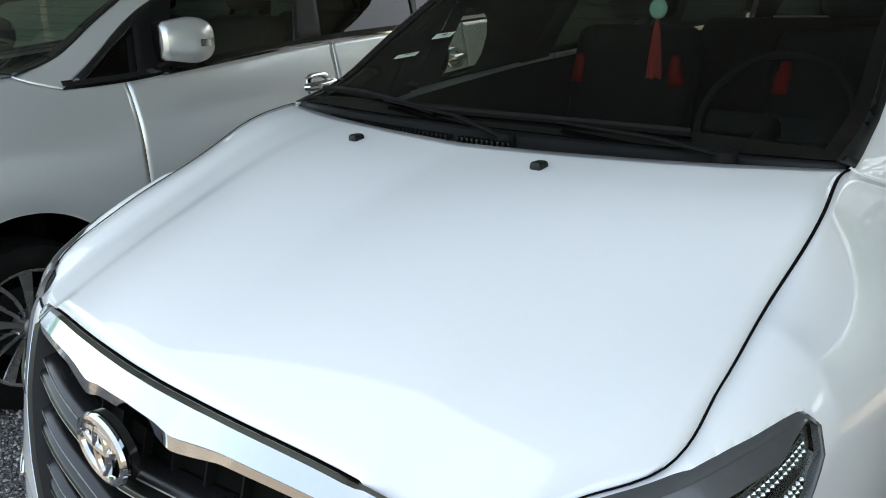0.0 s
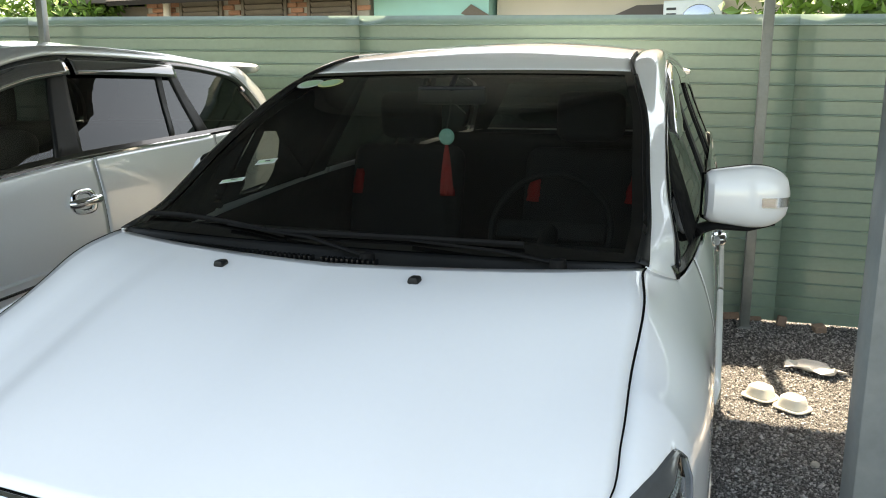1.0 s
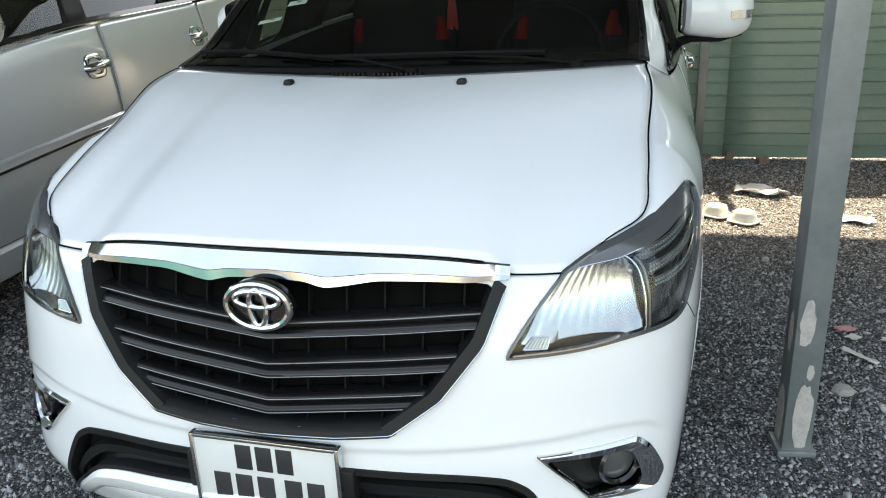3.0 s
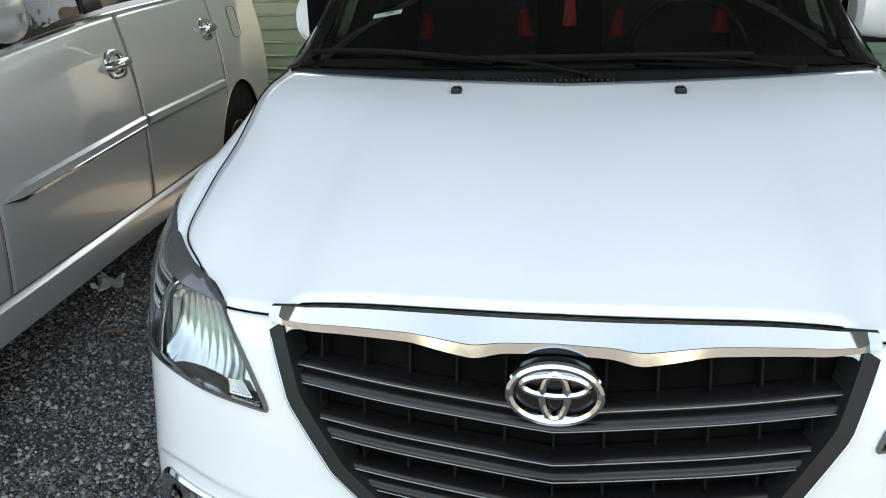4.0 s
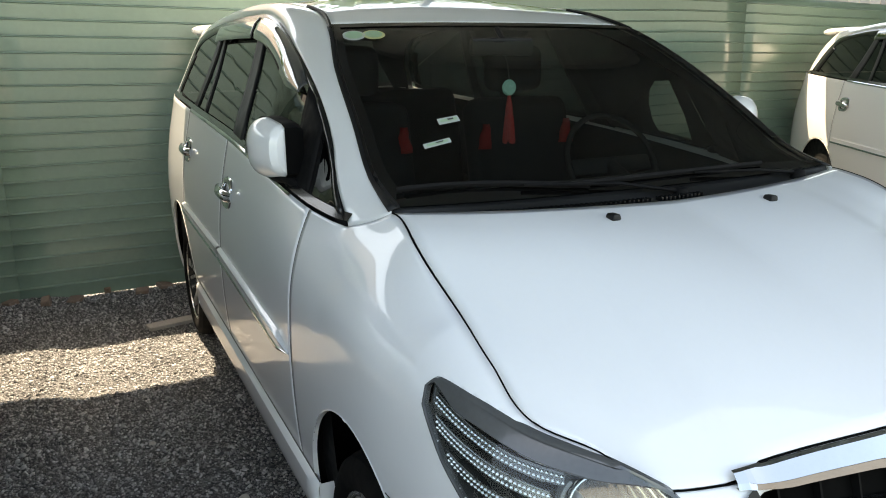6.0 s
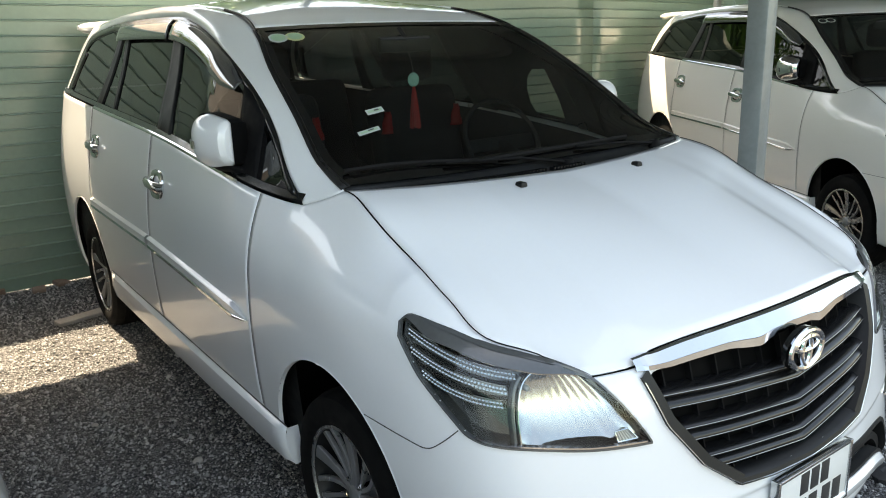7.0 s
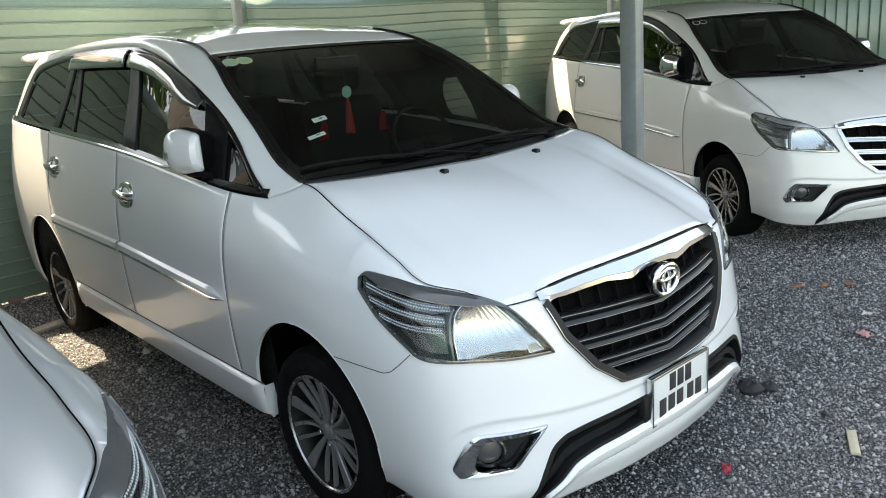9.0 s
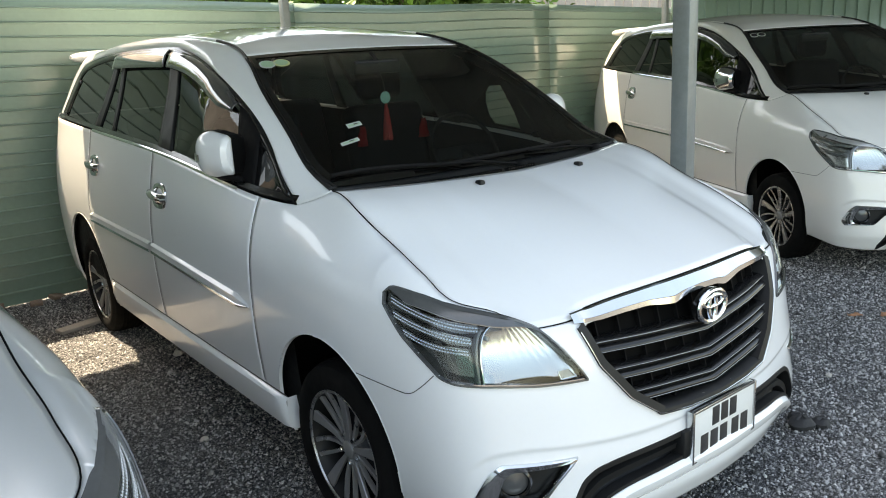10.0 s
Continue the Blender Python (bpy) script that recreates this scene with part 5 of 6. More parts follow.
# ---------------------------------------------------------------- ground
GRAVEL = surface("dark_gravel", (0.075, 0.075, 0.078), 0.9, vary=0.45, scale=2.2, grain=70, bump=0.012, rough_vary=0.05, dirt=(0.16, 0.15, 0.14), dirt_amount=0.35)
STONE = surface("gravel_stone", (0.265, 0.262, 0.262), 0.85, vary=0.45, scale=30, grain=160, rough_vary=0.05)


def island_tint(material, low, high):
    """Let every loose piece of one mesh differ in lightness."""
    n, l = material.node_tree.nodes, material.node_tree.links
    b = n["Principled BSDF"]
    geo, mr, mix = n.new("ShaderNodeNewGeometry"), n.new("ShaderNodeMapRange"), n.new("ShaderNodeMix")
    mr.inputs["To Min"].default_value, mr.inputs["To Max"].default_value = low, high
    mix.data_type, mix.blend_type = "RGBA", "MULTIPLY"
    mix.inputs[0].default_value = 1.0
    src = b.inputs["Base Color"].links[0].from_socket
    l.new(geo.outputs["Random Per Island"], mr.inputs["Value"])
    l.new(src, mix.inputs[6]), l.new(mr.outputs[0], mix.inputs[7]), l.new(mix.outputs[2], b.inputs["Base Color"])


island_tint(STONE, 0.18, 2.0)


def crushed(material, scale):
    """Small broken stones: cells that differ in lightness, with dark joints between them."""
    n, l = material.node_tree.nodes, material.node_tree.links
    b = n["Principled BSDF"]
    co, cell, joint = n.new("ShaderNodeTexCoord"), n.new("ShaderNodeTexVoronoi"), n.new("ShaderNodeTexVoronoi")
    joint.feature = "DISTANCE_TO_EDGE"
    for v in (cell, joint):
        v.inputs["Scale"].default_value = scale
        l.new(co.outputs["Object"], v.inputs["Vector"])
    grey, gap, mul, mix, bump = n.new("ShaderNodeMapRange"), n.new("ShaderNodeMapRange"), n.new("ShaderNodeMath"), n.new("ShaderNodeMix"), n.new("ShaderNodeBump")
    grey.inputs["To Min"].default_value, grey.inputs["To Max"].default_value = 0.6, 3.6
    gap.inputs["From Max"].default_value, gap.inputs["To Min"].default_value = 0.16, 0.06
    mul.operation = "MULTIPLY"
    split = n.new("ShaderNodeSeparateColor")
    l.new(cell.outputs["Color"], split.inputs[0]), l.new(split.outputs[0], grey.inputs["Value"]), l.new(joint.outputs["Distance"], gap.inputs["Value"])
    l.new(grey.outputs[0], mul.inputs[0]), l.new(gap.outputs[0], mul.inputs[1])
    mix.data_type, mix.blend_type = "RGBA", "MULTIPLY"
    mix.inputs[0].default_value = 1.0
    src = b.inputs["Base Color"].links[0].from_socket
    l.new(src, mix.inputs[6]), l.new(mul.outputs[0], mix.inputs[7]), l.new(mix.outputs[2], b.inputs["Base Color"])
    bump.inputs["Strength"].default_value, bump.inputs["Distance"].default_value = 0.9, 0.006
    l.new(gap.outputs[0], bump.inputs["Height"])
    if b.inputs["Normal"].links:
        l.new(b.inputs["Normal"].links[0].from_socket, bump.inputs["Normal"])
    l.new(bump.outputs[0], b.inputs["Normal"])


crushed(GRAVEL, 115.0)


def ground_z(x, y):
    return 0.040 * float(smooth01((-1.38 - x) / 0.3)) + 0.012 * noise.noise(Vector((x * 1.3, y * 1.3, 0.0))) + 0.006 * noise.noise(Vector((x * 5, y * 5, 3.0)))


near_x, near_y = np.linspace(-7, 11, 150), np.linspace(-5, 8, 110)
xs = np.r_[-900, -200, -60, -25, -12, near_x, 16, 30, 60, 200, 900]
ys = np.r_[-900, -200, -60, -25, -10, near_y, 12, 25, 60, 200, 900]
rows = [[(x, y, ground_z(x, y) if -7 <= x <= 11 and -5 <= y <= 8 else 0.0) for x in xs] for y in ys]
ground = tagged(part("ground", sheet(rows), GRAVEL, smooth=60), "dark grey gravel yard", "ground", kind="structure")


# Unseen dark ground, added to cut the warm bounce and reflections on the noses.
DARK_YARD = surface("added_dark_ground", (0.05, 0.05, 0.052), 0.85, vary=0.3, scale=1.2, grain=90, bump=0.004, dirt=(0.09, 0.088, 0.084), dirt_amount=0.4)
added_yard = [[(x, y, 0.030 + 0.01 * noise.noise(Vector((x * 0.5, y * 0.5, 7.0)))) for x in np.linspace(-60, 60, 81)] for y in np.linspace(-45.0, -1.35, 30)]
tagged(part("road", sheet(added_yard), DARK_YARD, smooth=60, thick=0.05), "unseen dark ground added in front of the parked cars", "road", kind="structure")


def scatter(name, count, area, size, seed, material, label, flat=0.8):
    """Loose stones as one mesh: small lumps, each turned and scaled by chance."""
    rng = np.random.default_rng(seed)
    base = np.array([(1, 0, 0), (-1, 0, 0), (0, 1, 0), (0, -1, 0), (0, 0, 1), (0, 0, -1)], float)
    tri = np.array([(0, 2, 4), (2, 1, 4), (1, 3, 4), (3, 0, 4), (2, 0, 5), (1, 2, 5), (3, 1, 5), (0, 3, 5)])
    x0, x1, y0, y1 = area
    px, py = rng.uniform(x0, x1, count), rng.uniform(y0, y1, count)
    r = size * rng.lognormal(0, 0.35, count)
    v = base[None] * (1 + 0.35 * rng.uniform(-1, 1, (count, 6, 1))) + 0.25 * rng.uniform(-1, 1, (count, 6, 3))
    v *= r[:, None, None] * np.array([1, 0.8, flat])
    ang = rng.uniform(0, 2 * np.pi, count)
    c, s = np.cos(ang)[:, None], np.sin(ang)[:, None]
    x, y = v[..., 0] * c - v[..., 1] * s, v[..., 0] * s + v[..., 1] * c
    tilt = rng.uniform(-0.6, 0.6, count)[:, None]
    z = v[..., 2] + x * tilt
    gz = np.array([ground_z(a, b) for a, b in zip(px, py)])
    pts = np.stack([x + px[:, None], y + py[:, None], z + (gz + r * flat * 0.35)[:, None]], -1).reshape(-1, 3)
    faces = (tri[None] + 6 * np.arange(count)[:, None, None]).reshape(-1, 3)
    me = bpy.data.meshes.new(name)
    me.vertices.add(len(pts)), me.loops.add(faces.size), me.polygons.add(len(faces))
    me.vertices.foreach_set("co", pts.ravel())
    me.loops.foreach_set("vertex_index", faces.ravel().astype(np.int32))
    me.polygons.foreach_set("loop_start", np.arange(0, faces.size, 3, dtype=np.int32))
    me.update()
    me.validate()
    me.materials.append(material)
    return tagged(new(name, me), label, "gravel", kind="stuff")


scatter("gravel", 270000, (-2.4, 4.4, -0.9, 5.0), 0.0050, 1, STONE, "loose dark grey crushed stone")
scatter("gravel", 1200, (-2.6, 4.6, -0.9, 5.0), 0.010, 2, STONE, "larger loose grey stones")

# ---------------------------------------------------------------- fence, posts and shed roof
FENCE = surface("green_sheet", (0.205, 0.310, 0.262), 0.34, metal=0.0, vary=0.08, scale=1.5, grain=30, coat=0.7, coat_rough=0.2, dirt=(0.165, 0.235, 0.20), dirt_amount=0.4)
ZINC = surface("grey_painted_steel", (0.20, 0.225, 0.23), 0.4, metal=0.3, vary=0.12, scale=9, grain=60, dirt=(0.40, 0.40, 0.385), dirt_amount=0.3)
ROOF = surface("shed_roof_sheet", (0.24, 0.275, 0.275), 0.6, metal=0.0, vary=0.15, scale=2, grain=40)


def fence_y(x):
    return 4.74 + 0.032 * x


def ribbed(height, z0, pitch, depth):
    """(z, depth) pairs of a sheet with narrow ribs."""
    out, z = [], z0
    out.append((z0, 0.0))
    while z + pitch < z0 + height:
        out += [(z + pitch * 0.03, 0.0), (z + pitch * 0.42, 0.0006), (z + pitch * 0.80, 0.0), (z + pitch * 0.83, 0.0)]
        out += [(z + pitch * (0.84 + 0.16 * u), depth * math.sin(math.pi * u**0.8)) for u in np.linspace(0, 1, 7)]
        z += pitch
    out.append((z0 + height, 0.0))
    return out


fence = tagged(new("fence"), "green corrugated sheet-metal fence round the yard", "fence", kind="structure")
fence.empty_display_size = 0.1

x = -14.0
k = 0
while x < 6.5:
    x2 = min(x + 3.1, 6.66)
    prof = ribbed(1.98, 0.014, 0.0915, 0.024)
    cols = np.linspace(x, x2, 13)
    rows = [[(c, fence_y(c) - d - (0.0015 if k % 2 else 0.0), z * (1.02 - 0.0123 * c) + 0.05 * float(smooth01((c - 2.0) / 2.0))) for c in cols] for z, d in prof]
    part("fence_sheet", sheet(rows), FENCE, fence, smooth=75, thick=0.0012)
    x = x2 - 0.05 if x2 < 6.6 else 99
    k += 1
side_fence = tagged(new("fence"), "green corrugated metal sheets standing upright", "fence", kind="structure")
side_fence.empty_display_size = 0.1
rows = []
prof_v = ribbed(9.0, 0.0, 0.14, 0.03)
dirv, nrm = Vector((0.72, -0.694, 0)), Vector((0.694, 0.72, 0))
base = Vector((6.62, 4.95, 0))
for z in (0.05, 1.2, 2.7):
    rows.append([base + dirv * a - nrm * d + Vector((0, 0, z)) for a, d in prof_v])
part("fence_sheet", sheet(rows), FENCE, side_fence, smooth=25, thick=0.0012)


def post(x, y, h, w, label, turn=0.0):
    p = thing("steel_post", label, "post", "shed posts", pose(x, y, 0, 0, 0, turn))
    part("tube", box(-w / 2, w / 2, -w / 2, w / 2, -0.02, h, 0.006), ZINC, p)
    part("base_plate", box(-w / 2 - 0.012, w / 2 + 0.012, -w / 2 - 0.012, w / 2 + 0.012, -0.02, 0.012, 0.003), ZINC, p)
    return p


near_post = post(1.188, 0.985, 2.80, 0.085, "square grey steel post with flaking paint at its foot", 8)
BARE = surface("flaked_bare_patch", (0.46, 0.43, 0.405), 0.7, vary=0.25, scale=25, grain=120)
flake = random.Random(12)
for turn, u0, z0, ru, rz in ((0, -0.012, 0.42, 0.024, 0.085), (0, 0.004, 0.12, 0.032, 0.13), (-90, 0.006, 0.38, 0.020, 0.07), (-90, -0.004, 0.10, 0.030, 0.12), (0, 0.012, 0.27, 0.012, 0.03)):
    ring = []
    for k in range(22):
        t = 2 * math.pi * k / 22
        g = flake.uniform(0.7, 1.0)
        ring.append((max(-0.036, min(0.036, u0 + ru * g * math.cos(t))), -0.0427, max(0.02, z0 + rz * flake.uniform(0.72, 1.0) * math.sin(t))))
    part("bare_patch", moved(outline_solid(ring, (0, -0.0008, 0)), Matrix.Rotation(radians(turn), 4, "Z")), BARE, near_post, "pale patch of flaked paint", smooth=0)
for x in (-4.5, 1.06, 6.2):
    post(x, fence_y(x) - 0.19 if x < 5 else fence_y(x) - 0.2, 2.66, 0.062, "thin galvanised steel post beside the fence", 3)
for x in (-4.4, 7.2):
    post(x, 0.985, 2.80, 0.085, "square grey steel post", 8)

canopy = tagged(new("shed_roof"), "corrugated metal shed roof over the parked cars", "roof", kind="structure")
canopy.empty_display_size = 0.1
for x0, x1, y1, z1 in ((-14.0, 2.95, 4.31, 2.62), (2.95, 16.0, 4.85, 2.59)):
    wave = [(c, 0.012 * math.cos(2 * math.pi * c / 0.2)) for c in np.arange(x0, x1 + 0.01, 0.05)]
    part("roof_sheet", sheet([[(c, y, z + d) for c, d in wave] for y, z in ((0.15, 2.853), (y1, z1))]), ROOF, canopy, smooth=60, thick=0.001)
for y, z in ((0.985, 2.77), (2.6, 2.68), (4.22, 2.60)):
    part("purlin", box(-14, 16, y - 0.03, y + 0.03, z - 0.06, z + 0.01, 0.004), ZINC, canopy)

# ---------------------------------------------------------------- cars
car("glossy white people carrier with a dark grille, parked on gravel", pose(0, 0, 0), WHITE, "dark", (-1,))
car("silver people carrier with smoked wind deflectors, beside the white one", pose(-2.444, -0.394, 0.040, 0, 0, 4.935), SILVER, "dark", (1, -1))
car("warm white people carrier with a bright grille, parked at an angle", pose(3.518, 0.431, 0.0, 0, 0, -28.19), CREAM, "bright", (-1,))


# ---------------------------------------------------------------- behind the fence
BRICK = surface("red_brick", (0.36, 0.17, 0.11), 0.85, vary=0.3, scale=3, grain=60, bump=0.003, random_tint=0.25)
MORTAR = surface("mortar", (0.36, 0.31, 0.27), 0.9, vary=0.15, scale=4)
TEAL = surface("teal_wall_paint", (0.30, 0.56, 0.50), 0.6, vary=0.08, scale=2)
CREAM_WALL = surface("cream_wall_paint", (0.66, 0.56, 0.47), 0.8, vary=0.1, scale=1.5)
DARK_WOOD = surface("weathered_wood", (0.16, 0.125, 0.10), 0.8, vary=0.25, scale=5, grain=60, bump=0.002)
GREY_WOOD = surface("grey_boards", (0.40, 0.35, 0.31), 0.85, vary=0.2, scale=5, grain=60, bump=0.002, random_tint=0.2)
LEAF = surface("leaf", (0.085, 0.16, 0.025), 0.6, vary=0.4, scale=3, grain=9)
TRUNK = surface("bark", (0.13, 0.10, 0.075), 0.9, vary=0.25, scale=8, bump=0.004)
island_tint(LEAF, 0.6, 1.8)
TILE = surface("dark_brown_roof", (0.024, 0.019, 0.018), 0.75, vary=0.25, scale=3, grain=25, bump=0.01)
TIN = surface("rusty_tin_roof", (0.105, 0.085, 0.078), 0.8, vary=0.3, scale=3)

house = thing("brick_house", "red brick house with dark shuttered windows behind the fence", "house", m=pose(0, 0, 0))
part("wall", box(-8.1, -4.15, 10.0, 10.25, 0, 3.05), MORTAR, house)
win_x = (-7.05, -5.9, -4.75)
mesh_brick = mesh_of("brick", *box(-0.105, 0.105, -0.02, 0.02, -0.034, 0.034, 0.004, 1), BRICK, 0)
rnd = random.Random(4)
for row in range(12):
    z = 2.12 + row * 0.078
    for c in range(19):
        x = -8.0 + c * 0.222 + (0.11 if row % 2 else 0)
        if x > -4.2 or any(abs(x - wx) < 0.44 and z < 2.98 for wx in win_x):
            continue
        b = new("brick", mesh_brick)
        b.parent = house
        b.location = (x, 9.99 + rnd.uniform(-0.006, 0.004), z)
for wx in win_x:
    # Void-black box paints the shade between the slats.
    w = part("window", box(wx - 0.36, wx + 0.36, 9.97, 10.01, 1.2, 2.95), VOID, house, "dark louvred shutter")
    for k in range(14):
        part("slat", moved(box(-0.33, 0.33, -0.012, 0.012, -0.045, 0.045), Matrix.Translation((wx, 9.955, 1.85 + k * 0.08)) @ Matrix.Rotation(0.6, 4, "X")), DARK_WOOD, w)
    part("frame", joined(box(wx - 0.40, wx - 0.35, 9.94, 10.0, 1.2, 2.98), box(wx + 0.35, wx + 0.40, 9.94, 10.0, 1.2, 2.98)), DARK_WOOD, w)
part("roof", moved(box(-8.5, -3.9, -0.6, 3.6, -0.04, 0.04), Matrix.Translation((0, 10.0, 3.25)) @ Matrix.Rotation(0.62, 4, "X")), TILE, house)
pipe = tagged(part("drain_pipe", tube([(-7.62, 9.86, 0), (-7.62, 9.86, 3.0)], 0.06, 12), CREAM_WALL), "cream drain pipe on the brick house", "pipe")

teal = thing("teal_house", "small house with pale teal walls", "house", m=pose(0, 0, 0))
part("wall", box(-4.1, -2.35, 10.05, 12.5, 0, 3.0), TEAL, teal)
part("roof", moved(box(-4.3, -2.0, -0.4, 2.6, -0.03, 0.03), Matrix.Translation((0, 10.0, 3.08)) @ Matrix.Rotation(0.08, 4, "X")), TIN, teal)
part("gable_board", outline_solid([(-2.75, 10.02, 2.62), (-2.60, 10.02, 2.74), (-2.05, 10.02, 2.42), (-2.05, 10.02, 2.34)], (0, 0.05, 0)), DARK_WOOD, teal)
cream = thing("cream_house", "low cream house with wall units and tin eaves", "house", m=pose(0, 0, 0))
part("wall", box(-2.3, 1.9, 10.3, 13.0, 0, 3.1), CREAM_WALL, cream)
part("eave", outline_solid([(-1.25, 10.15, 2.30), (-0.35, 10.15, 2.66), (0.15, 10.15, 2.66), (0.15, 10.15, 2.40)], (0, 0.12, 0)), TIN, cream)
part("roof", moved(box(-2.6, 2.2, -0.6, 3.4, -0.03, 0.03), Matrix.Translation((0, 10.3, 3.3)) @ Matrix.Rotation(0.55, 4, "X")), TILE, cream)
unit = thing("air_conditioner", "white outdoor air conditioning unit on a wall", "air conditioner", m=pose(0.36, 10.15, 2.42))
part("case", box(-0.36, 0.36, -0.14, 0.14, -0.27, 0.27, 0.02), PLATE_WHITE, unit)
part("fan_grille", moved(lathe([(0.0, -0.155), (0.20, -0.152), (0.215, -0.14)], 28, "y"), Matrix.Translation((0.08, 0, 0))), SATIN, unit)
for k in range(6):
    part("vent", box(-0.32, -0.20, -0.146, -0.138, -0.2 + 0.07 * k, -0.17 + 0.07 * k), INK, unit)
shed = thing("lean_to", "low tin lean-to roof on posts", "shed", m=pose(0, 0, 0))
part("roof", moved(box(1.2, 5.0, -0.5, 2.0, -0.025, 0.025), Matrix.Translation((0, 9.6, 2.45)) @ Matrix.Rotation(0.12, 4, "X")), TIN, shed)
for x in (1.4, 3.1, 4.8):
    part("post", box(x - 0.05, x + 0.05, 9.3, 9.4, 0, 2.45), DARK_WOOD, shed)
for k in range(12):
    part("board", box(1.3 + k * 0.3, 1.57 + k * 0.3, 10.6, 10.63, 0, 2.5 + 0.04 * (k % 3)), GREY_WOOD, shed)
boards = thing("board_fence", "old grey boards standing behind the green fence", "fence", m=pose(0, 0, 0))
for k in range(22):
    part("board", box(8.0 + k * 0.29, 8.27 + k * 0.29, 9.6, 9.63, 0, 2.9 + 0.05 * math.sin(k * 2.3)), GREY_WOOD, boards)


def tree(x, y, h, spread, seed, leaves):
    """A tapered trunk with limbs and a crown of single leaves in uneven clumps."""
    rng = random.Random(seed)
    t = thing("tree", "leafy green tree behind the fence", "tree", "trees behind the fence", pose(x, y, 0))
    limbs = [tube([(0, 0, 0), (0.05, 0.03, h * 0.3), (-0.04, 0.05, h * 0.55), (0.03, 0, h * 0.8)], [0.13, 0.10, 0.07, 0.03], 8)]
    clumps = []
    for k in range(13):
        a, z0 = rng.uniform(0, 6.28), h * rng.uniform(0.3, 0.75)
        r = spread * rng.uniform(0.45, 1.0)
        e = Vector((r * math.cos(a), r * math.sin(a), z0 + rng.uniform(0.1, 0.35) * h))
        limbs.append(tube([(0, 0, z0), (e.x * 0.5, e.y * 0.5, z0 + (e.z - z0) * 0.65), tuple(e)], [0.045, 0.03, 0.012], 6))
        clumps += [e, Vector((e.x * 0.6, e.y * 0.6, e.z * 0.97))]
    part("trunk", joined(*limbs), TRUNK, t)
    verts, faces = [], []
    for k in range(leaves):
        c = clumps[k % len(clumps)]
        d = Vector((rng.gauss(0, 1), rng.gauss(0, 1), rng.gauss(0, 0.8))) * spread * 0.24
        p, n = c + d, Vector((rng.uniform(-1, 1), rng.uniform(-1, 1), rng.uniform(0.1, 1))).normalized()
        u = n.orthogonal().normalized()
        u = (Matrix.Rotation(rng.uniform(0, 6.28), 3, n) @ u) * rng.uniform(0.06, 0.12)
        w = n.cross(u) * 0.45
        i = len(verts)
        verts += [p - u, p + w + n * 0.015, p + u, p - w + n * 0.015]
        faces.append((i, i + 1, i + 2, i + 3))
    part("crown", (verts, faces), LEAF, t, smooth=0)
    return t


for i, (x, y, h, sp) in enumerate(((-12.2, 10.2, 3.9, 1.7), (-10.6, 11.0, 3.4, 1.1), (2.3, 8.3, 3.3, 1.3), (4.4, 8.0, 3.4, 1.3), (6.4, 8.4, 3.3, 1.2))):
    tree(x, y, h, sp, i + 3, 5200)
# Two taller unseen trees, added behind the houses to darken the panes' reflections.
for i, (x, y, h, sp) in enumerate(((-11.5, 14.5, 5.0, 2.6), (-2.8, 14.5, 5.2, 2.6))):
    tree(x, y, h, sp, i + 13, 9000)
barn = thing("dark_shed", "dark open shed behind the fence", "shed", m=pose(0, 0, 0))
part("wall", box(-10.2, -8.3, 10.8, 12.5, 0, 3.0), DARK_WOOD, barn)
part("roof", moved(box(-10.4, -8.2, -0.6, 2.0, -0.03, 0.03), Matrix.Translation((0, 10.8, 3.08)) @ Matrix.Rotation(0.06, 4, "X")), TIN, barn)
part("ledge", box(-10.2, -8.3, 10.1, 10.7, 2.30, 2.42), PLATE_WHITE, barn)

# far side of the yard, closing it in
far = tagged(new("fence"), "pale teal sheet-metal fence on the far side of the yard", "fence", kind="structure")
far.empty_display_size = 0.1
TEAL_SHEET = surface("teal_sheet", (0.20, 0.50, 0.42), 0.5, vary=0.1, scale=1)
rows = [[(-13.5 - d, y, z) for y, d in ribbed(26, -22, 0.25, 0.03)] for z in (0.0, 1.2, 2.4)]
part("fence_sheet", sheet(rows), TEAL_SHEET, far, smooth=25)

# ---------------------------------------------------------------- litter and small things on the ground
FOAM = surface("foam_plastic", (0.78, 0.76, 0.70), 0.7, vary=0.05, scale=20, grain=200)
PAPER = surface("paper_scrap", (0.70, 0.68, 0.64), 0.8, vary=0.1, scale=20)
PINK = surface("pink_paper", (0.62, 0.30, 0.30), 0.8, vary=0.2, scale=30)
RED_SCRAP = surface("red_scrap", (0.35, 0.03, 0.05), 0.7, vary=0.2, scale=30)
DRY_LEAF = surface("dry_leaf", (0.36, 0.17, 0.09), 0.8, vary=0.25, scale=40)
PEBBLE = surface("pale_pebble", (0.43, 0.405, 0.375), 0.85, vary=0.25, scale=30, grain=150)
PLANK = surface("grey_plank", (0.34, 0.32, 0.30), 0.85, vary=0.2, scale=8, grain=90, bump=0.002)
PALE_WOOD = surface("pale_wood", (0.55, 0.49, 0.36), 0.8, vary=0.15, scale=14, grain=90)
FILM = surface("clear_film", (0.62, 0.64, 0.65), 0.25, vary=0.15, scale=18, coat=0.5)
TARRY = surface("black_lump", (0.03, 0.03, 0.032), 0.8, vary=0.3, scale=30, bump=0.003)
RUBBLE = surface("brick_rubble", (0.28, 0.20, 0.16), 0.9, vary=0.3, scale=12, bump=0.004, random_tint=0.3)

tray = thing("foam_food_box", "open white foam food box lying on the gravel", "food box", m=pose(1.185, 3.255, 0.014, 0, 0, -36))
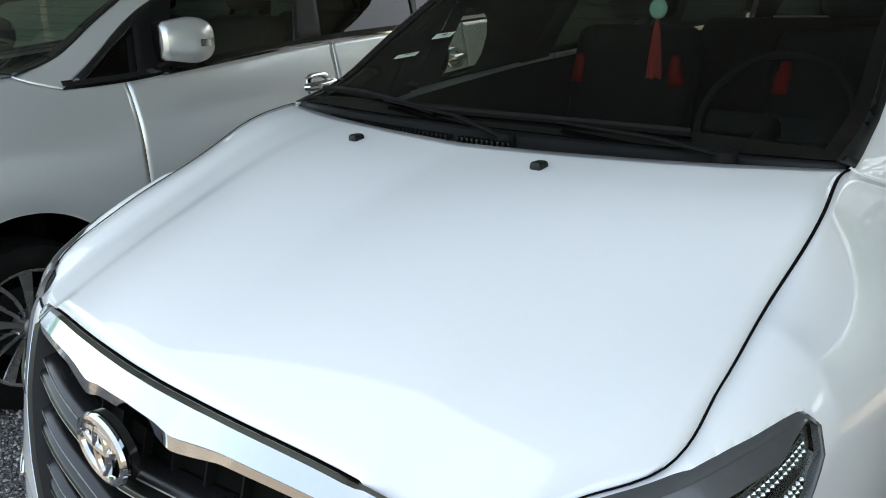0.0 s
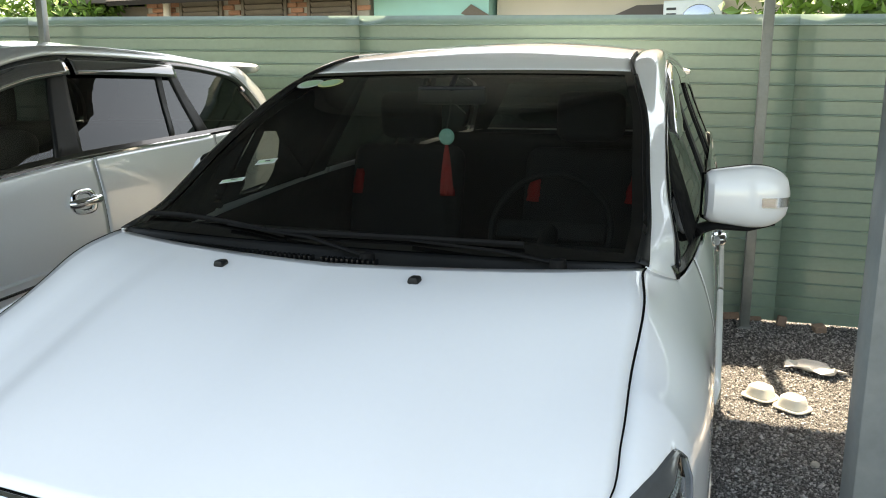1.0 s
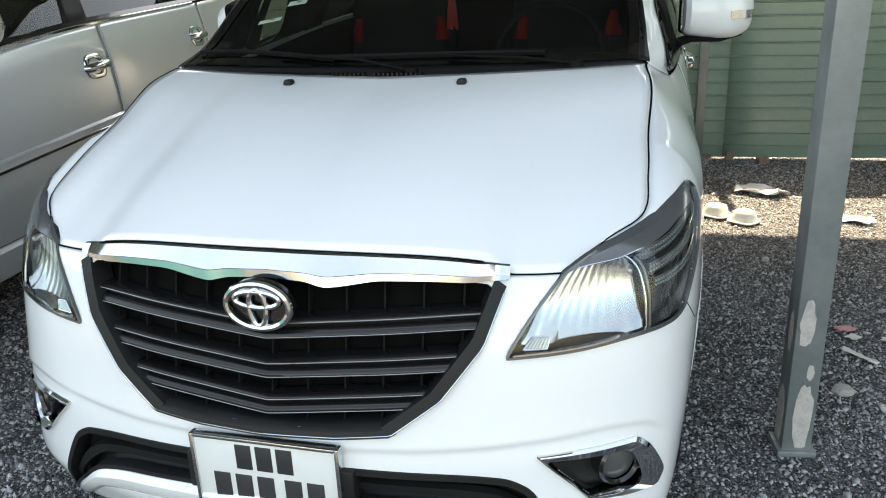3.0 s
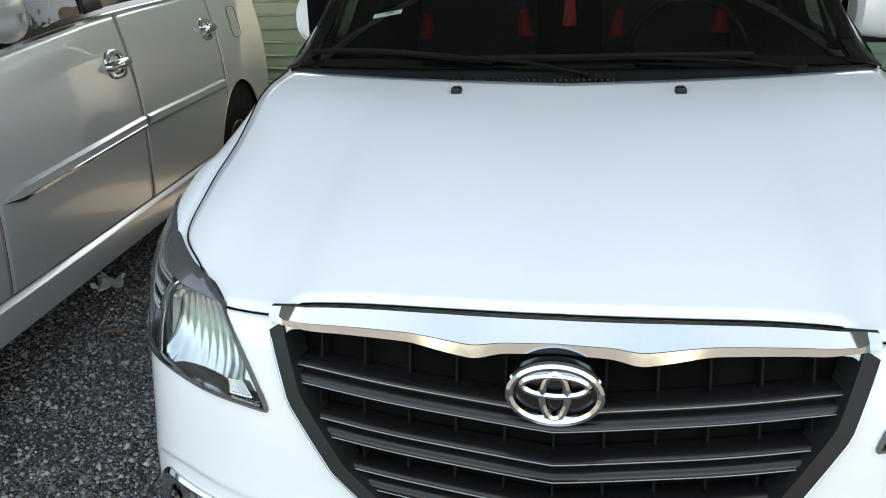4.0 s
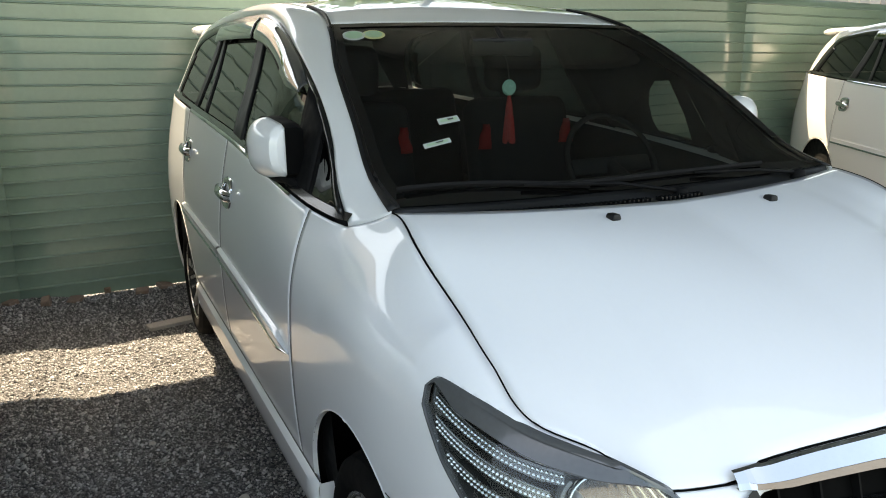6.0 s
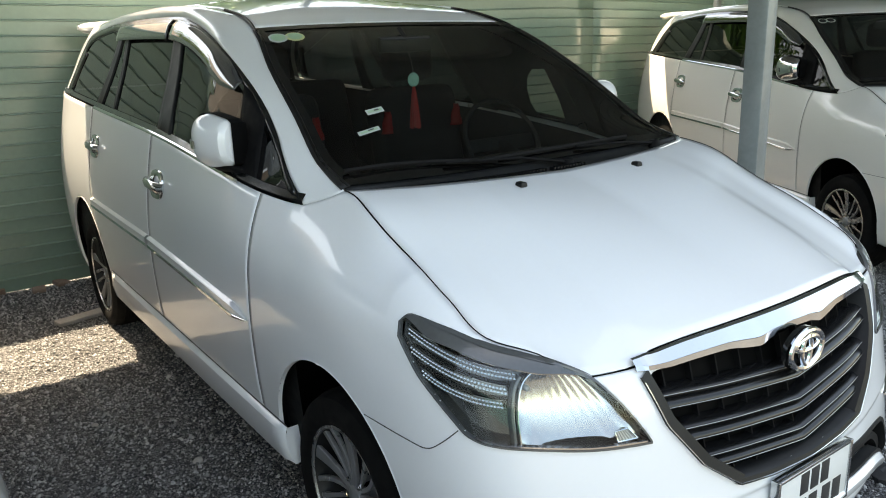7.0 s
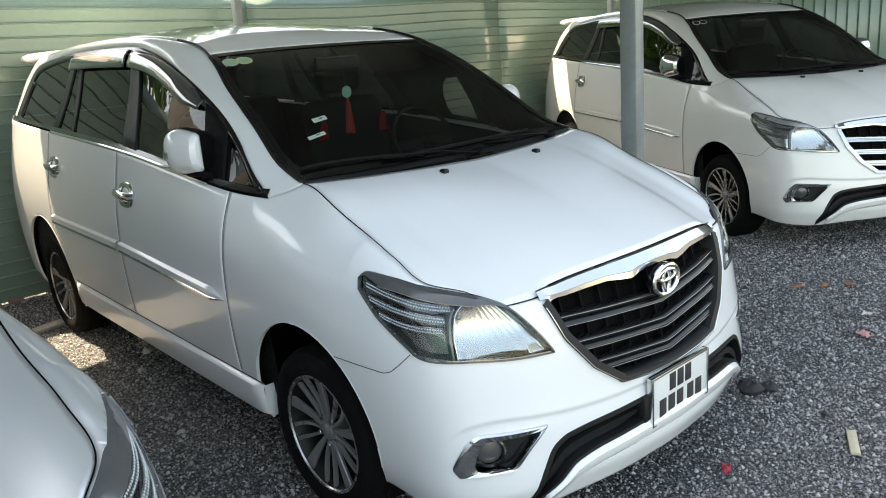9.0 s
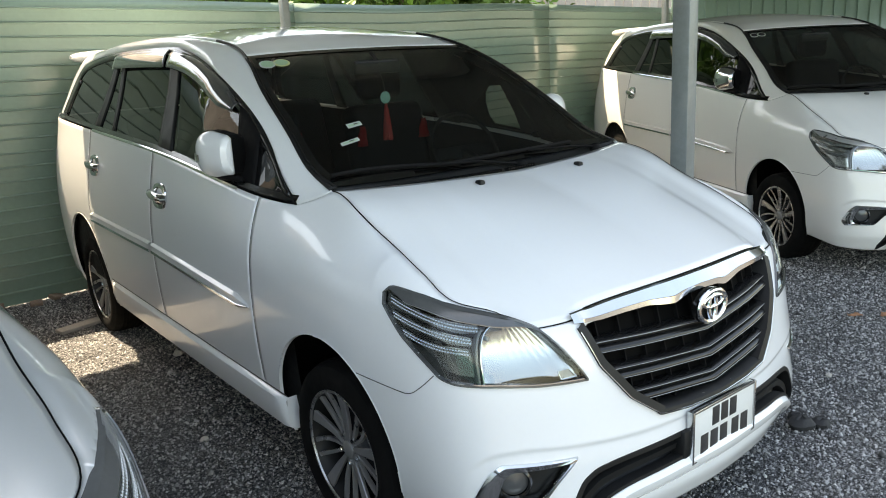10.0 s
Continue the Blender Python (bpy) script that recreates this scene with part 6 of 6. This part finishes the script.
for sx in (-1, 1):
    rows = []
    for r, z in ((1.0, 0.0), (0.97, 0.006), (0.80, 0.006), (0.66, 0.050), (0.60, 0.056), (0.1, 0.057)):
        rows.append([(sx * 0.088 + 0.082 * r * math.copysign(abs(math.cos(a)) ** 0.6, math.cos(a)), 0.075 * r * math.copysign(abs(math.sin(a)) ** 0.6, math.sin(a)), z) for a in np.linspace(0, 2 * math.pi, 32, endpoint=False)])
    v, f = sheet(rows, closed=True)
    part("lid" if sx > 0 else "tray", (v, f + [tuple(range(5 * 32, 6 * 32))]), FOAM, tray)


def crumpled(name, x, y, w, d, h, material, label, category, seed, turn=0):
    """A creased piece of film, paper or leaf."""
    rng = random.Random(seed)
    n = 9
    rows = []
    for j in range(n):
        row = []
        for i in range(n):
            u, v = i / (n - 1) - 0.5, j / (n - 1) - 0.5
            r = 1 - 0.35 * rng.random() * (1 if max(abs(u), abs(v)) > 0.45 else 0)
            row.append((u * w * r, v * d * r, 0.012 + h * (0.5 + 0.5 * math.sin(7 * u + seed) * math.cos(6 * v + 2 * seed)) * rng.uniform(0.5, 1.0)))
        rows.append(row)
    ob = part(name, sheet(rows), material, smooth=25, thick=0.0008)
    ob.matrix_world = pose(x, y, ground_z(x, y), 0, 0, turn)
    return tagged(ob, label, category)


crumpled("plastic_bag", 1.40, 3.80, 0.34, 0.17, 0.07, FILM, "crumpled clear plastic bag on the gravel", "plastic bag", 2, -25)
crumpled("plastic_bag", -2.02, 1.98, 0.14, 0.16, 0.06, FILM, "crumpled clear plastic bag under the silver car", "plastic bag", 5, 10)
crumpled("paper_sheet", 1.82, 3.30, 0.28, 0.16, 0.02, PAPER, "flattened pale paper on the gravel", "paper", 3, -30)
crumpled("paper_scrap", 1.50, 1.83, 0.09, 0.05, 0.015, PINK, "torn pink and white paper scrap", "paper", 4, 15)
crumpled("paper_scrap", 1.515, 1.755, 0.05, 0.05, 0.012, PAPER, "small white paper scrap", "paper", 6, 50)
crumpled("paper_strip", 1.50, 1.60, 0.16, 0.028, 0.012, PAPER, "long thin white paper strip", "paper", 7, -48)
crumpled("paper_scrap", 1.645, 1.752, 0.08, 0.035, 0.012, PAPER, "small white paper scrap", "paper", 8, -20)
crumpled("paper_scrap", 1.78, 0.06, 0.09, 0.06, 0.02, PINK, "torn pink and white paper scrap", "paper", 9, 60)
crumpled("paper_scrap", 2.08, 0.16, 0.05, 0.05, 0.02, PAPER, "small white paper scrap", "paper", 10, 0)
crumpled("red_wrapper", 0.25, -0.04, 0.075, 0.035, 0.012, RED_SCRAP, "small dark red wrapper", "wrapper", 11, 30)
for i, (x, y, a) in enumerate(((-1.745, 1.545, 20), (-1.285, 1.383, 60), (0.854, 2.154, 100), (2.42, 0.515, 20), (2.52, 0.42, 70), (2.3, 0.62, 140), (1.35, 0.62, 10))):
    crumpled("dry_leaf", x, y, 0.085, 0.038, 0.016, DRY_LEAF, "curled brown dry leaf", "leaf", 20 + i, a)
tagged(part("wood_stick", moved(box(-0.10, 0.10, -0.017, 0.017, 0.0, 0.012, 0.003), pose(0.712, -0.293, 0.012, 0, 4, 25)), PALE_WOOD), "short pale splinter of wood on the gravel", "wood")
tagged(part("wooden_plank", moved(box(-0.16, 0.16, -0.045, 0.045, 0, 0.022, 0.004), pose(-0.93, 3.86, 0.006, 0, 0, 14)), PLANK), "short grey plank beside a rear wheel", "plank")
for i, (x, y, r) in enumerate(((0.91, 0.20, 0.052), (0.975, 0.15, 0.036), (0.945, 0.245, 0.03))):
    v, f = lathe([(0.0, r * 0.7), (r * 0.6, r * 0.62), (r, r * 0.2), (r * 0.9, -0.01), (0.0, -0.01)], 12, "z")
    rr = random.Random(i)
    tagged(part("black_lump", ([(a * rr.uniform(0.8, 1.2) + x, b * rr.uniform(0.8, 1.2) + y, c * rr.uniform(0.8, 1.2) + 0.008) for a, b, c in v], f), TARRY), "black crumbled lump on the gravel", "lump")
for i, (x, y, r) in enumerate(((-0.954, 1.84, 0.02), (1.40, 1.336, 0.035), (-1.55, 0.9, 0.018), (1.30, 2.6, 0.02), (-1.2, 2.4, 0.014), (1.9, -0.2, 0.02), (1.45, 0.35, 0.016))):
    v, f = lathe([(0.0, r * 0.6), (r * 0.7, r * 0.5), (r, r * 0.1), (r * 0.8, -0.01), (0.0, -0.01)], 9, "z")
    rr = random.Random(i + 50)
    tagged(part("pebble", ([(a * rr.uniform(0.8, 1.25) + x, b * rr.uniform(0.7, 1.1) + y, c + 0.008) for a, b, c in v], f), PEBBLE), "pale pebble on the dark gravel", "pebble", "pale pebbles")
rr = random.Random(9)
for i in range(22):
    x = -2.3 + i * 0.18 + rr.uniform(-0.05, 0.05)
    w, d, h = rr.uniform(0.02, 0.07), rr.uniform(0.02, 0.05), rr.uniform(0.012, 0.035)
    ob = part("rubble", box(-w, w, -d, d, 0, 2 * h, 0.006, 1), RUBBLE)
    ob.matrix_world = pose(x, fence_y(x) - rr.uniform(-0.02, 0.16), 0.0, rr.uniform(-10, 10), rr.uniform(-10, 10), rr.uniform(0, 180))
    tagged(ob, "broken brick and stone at the foot of the fence", "rubble", "rubble along the fence")
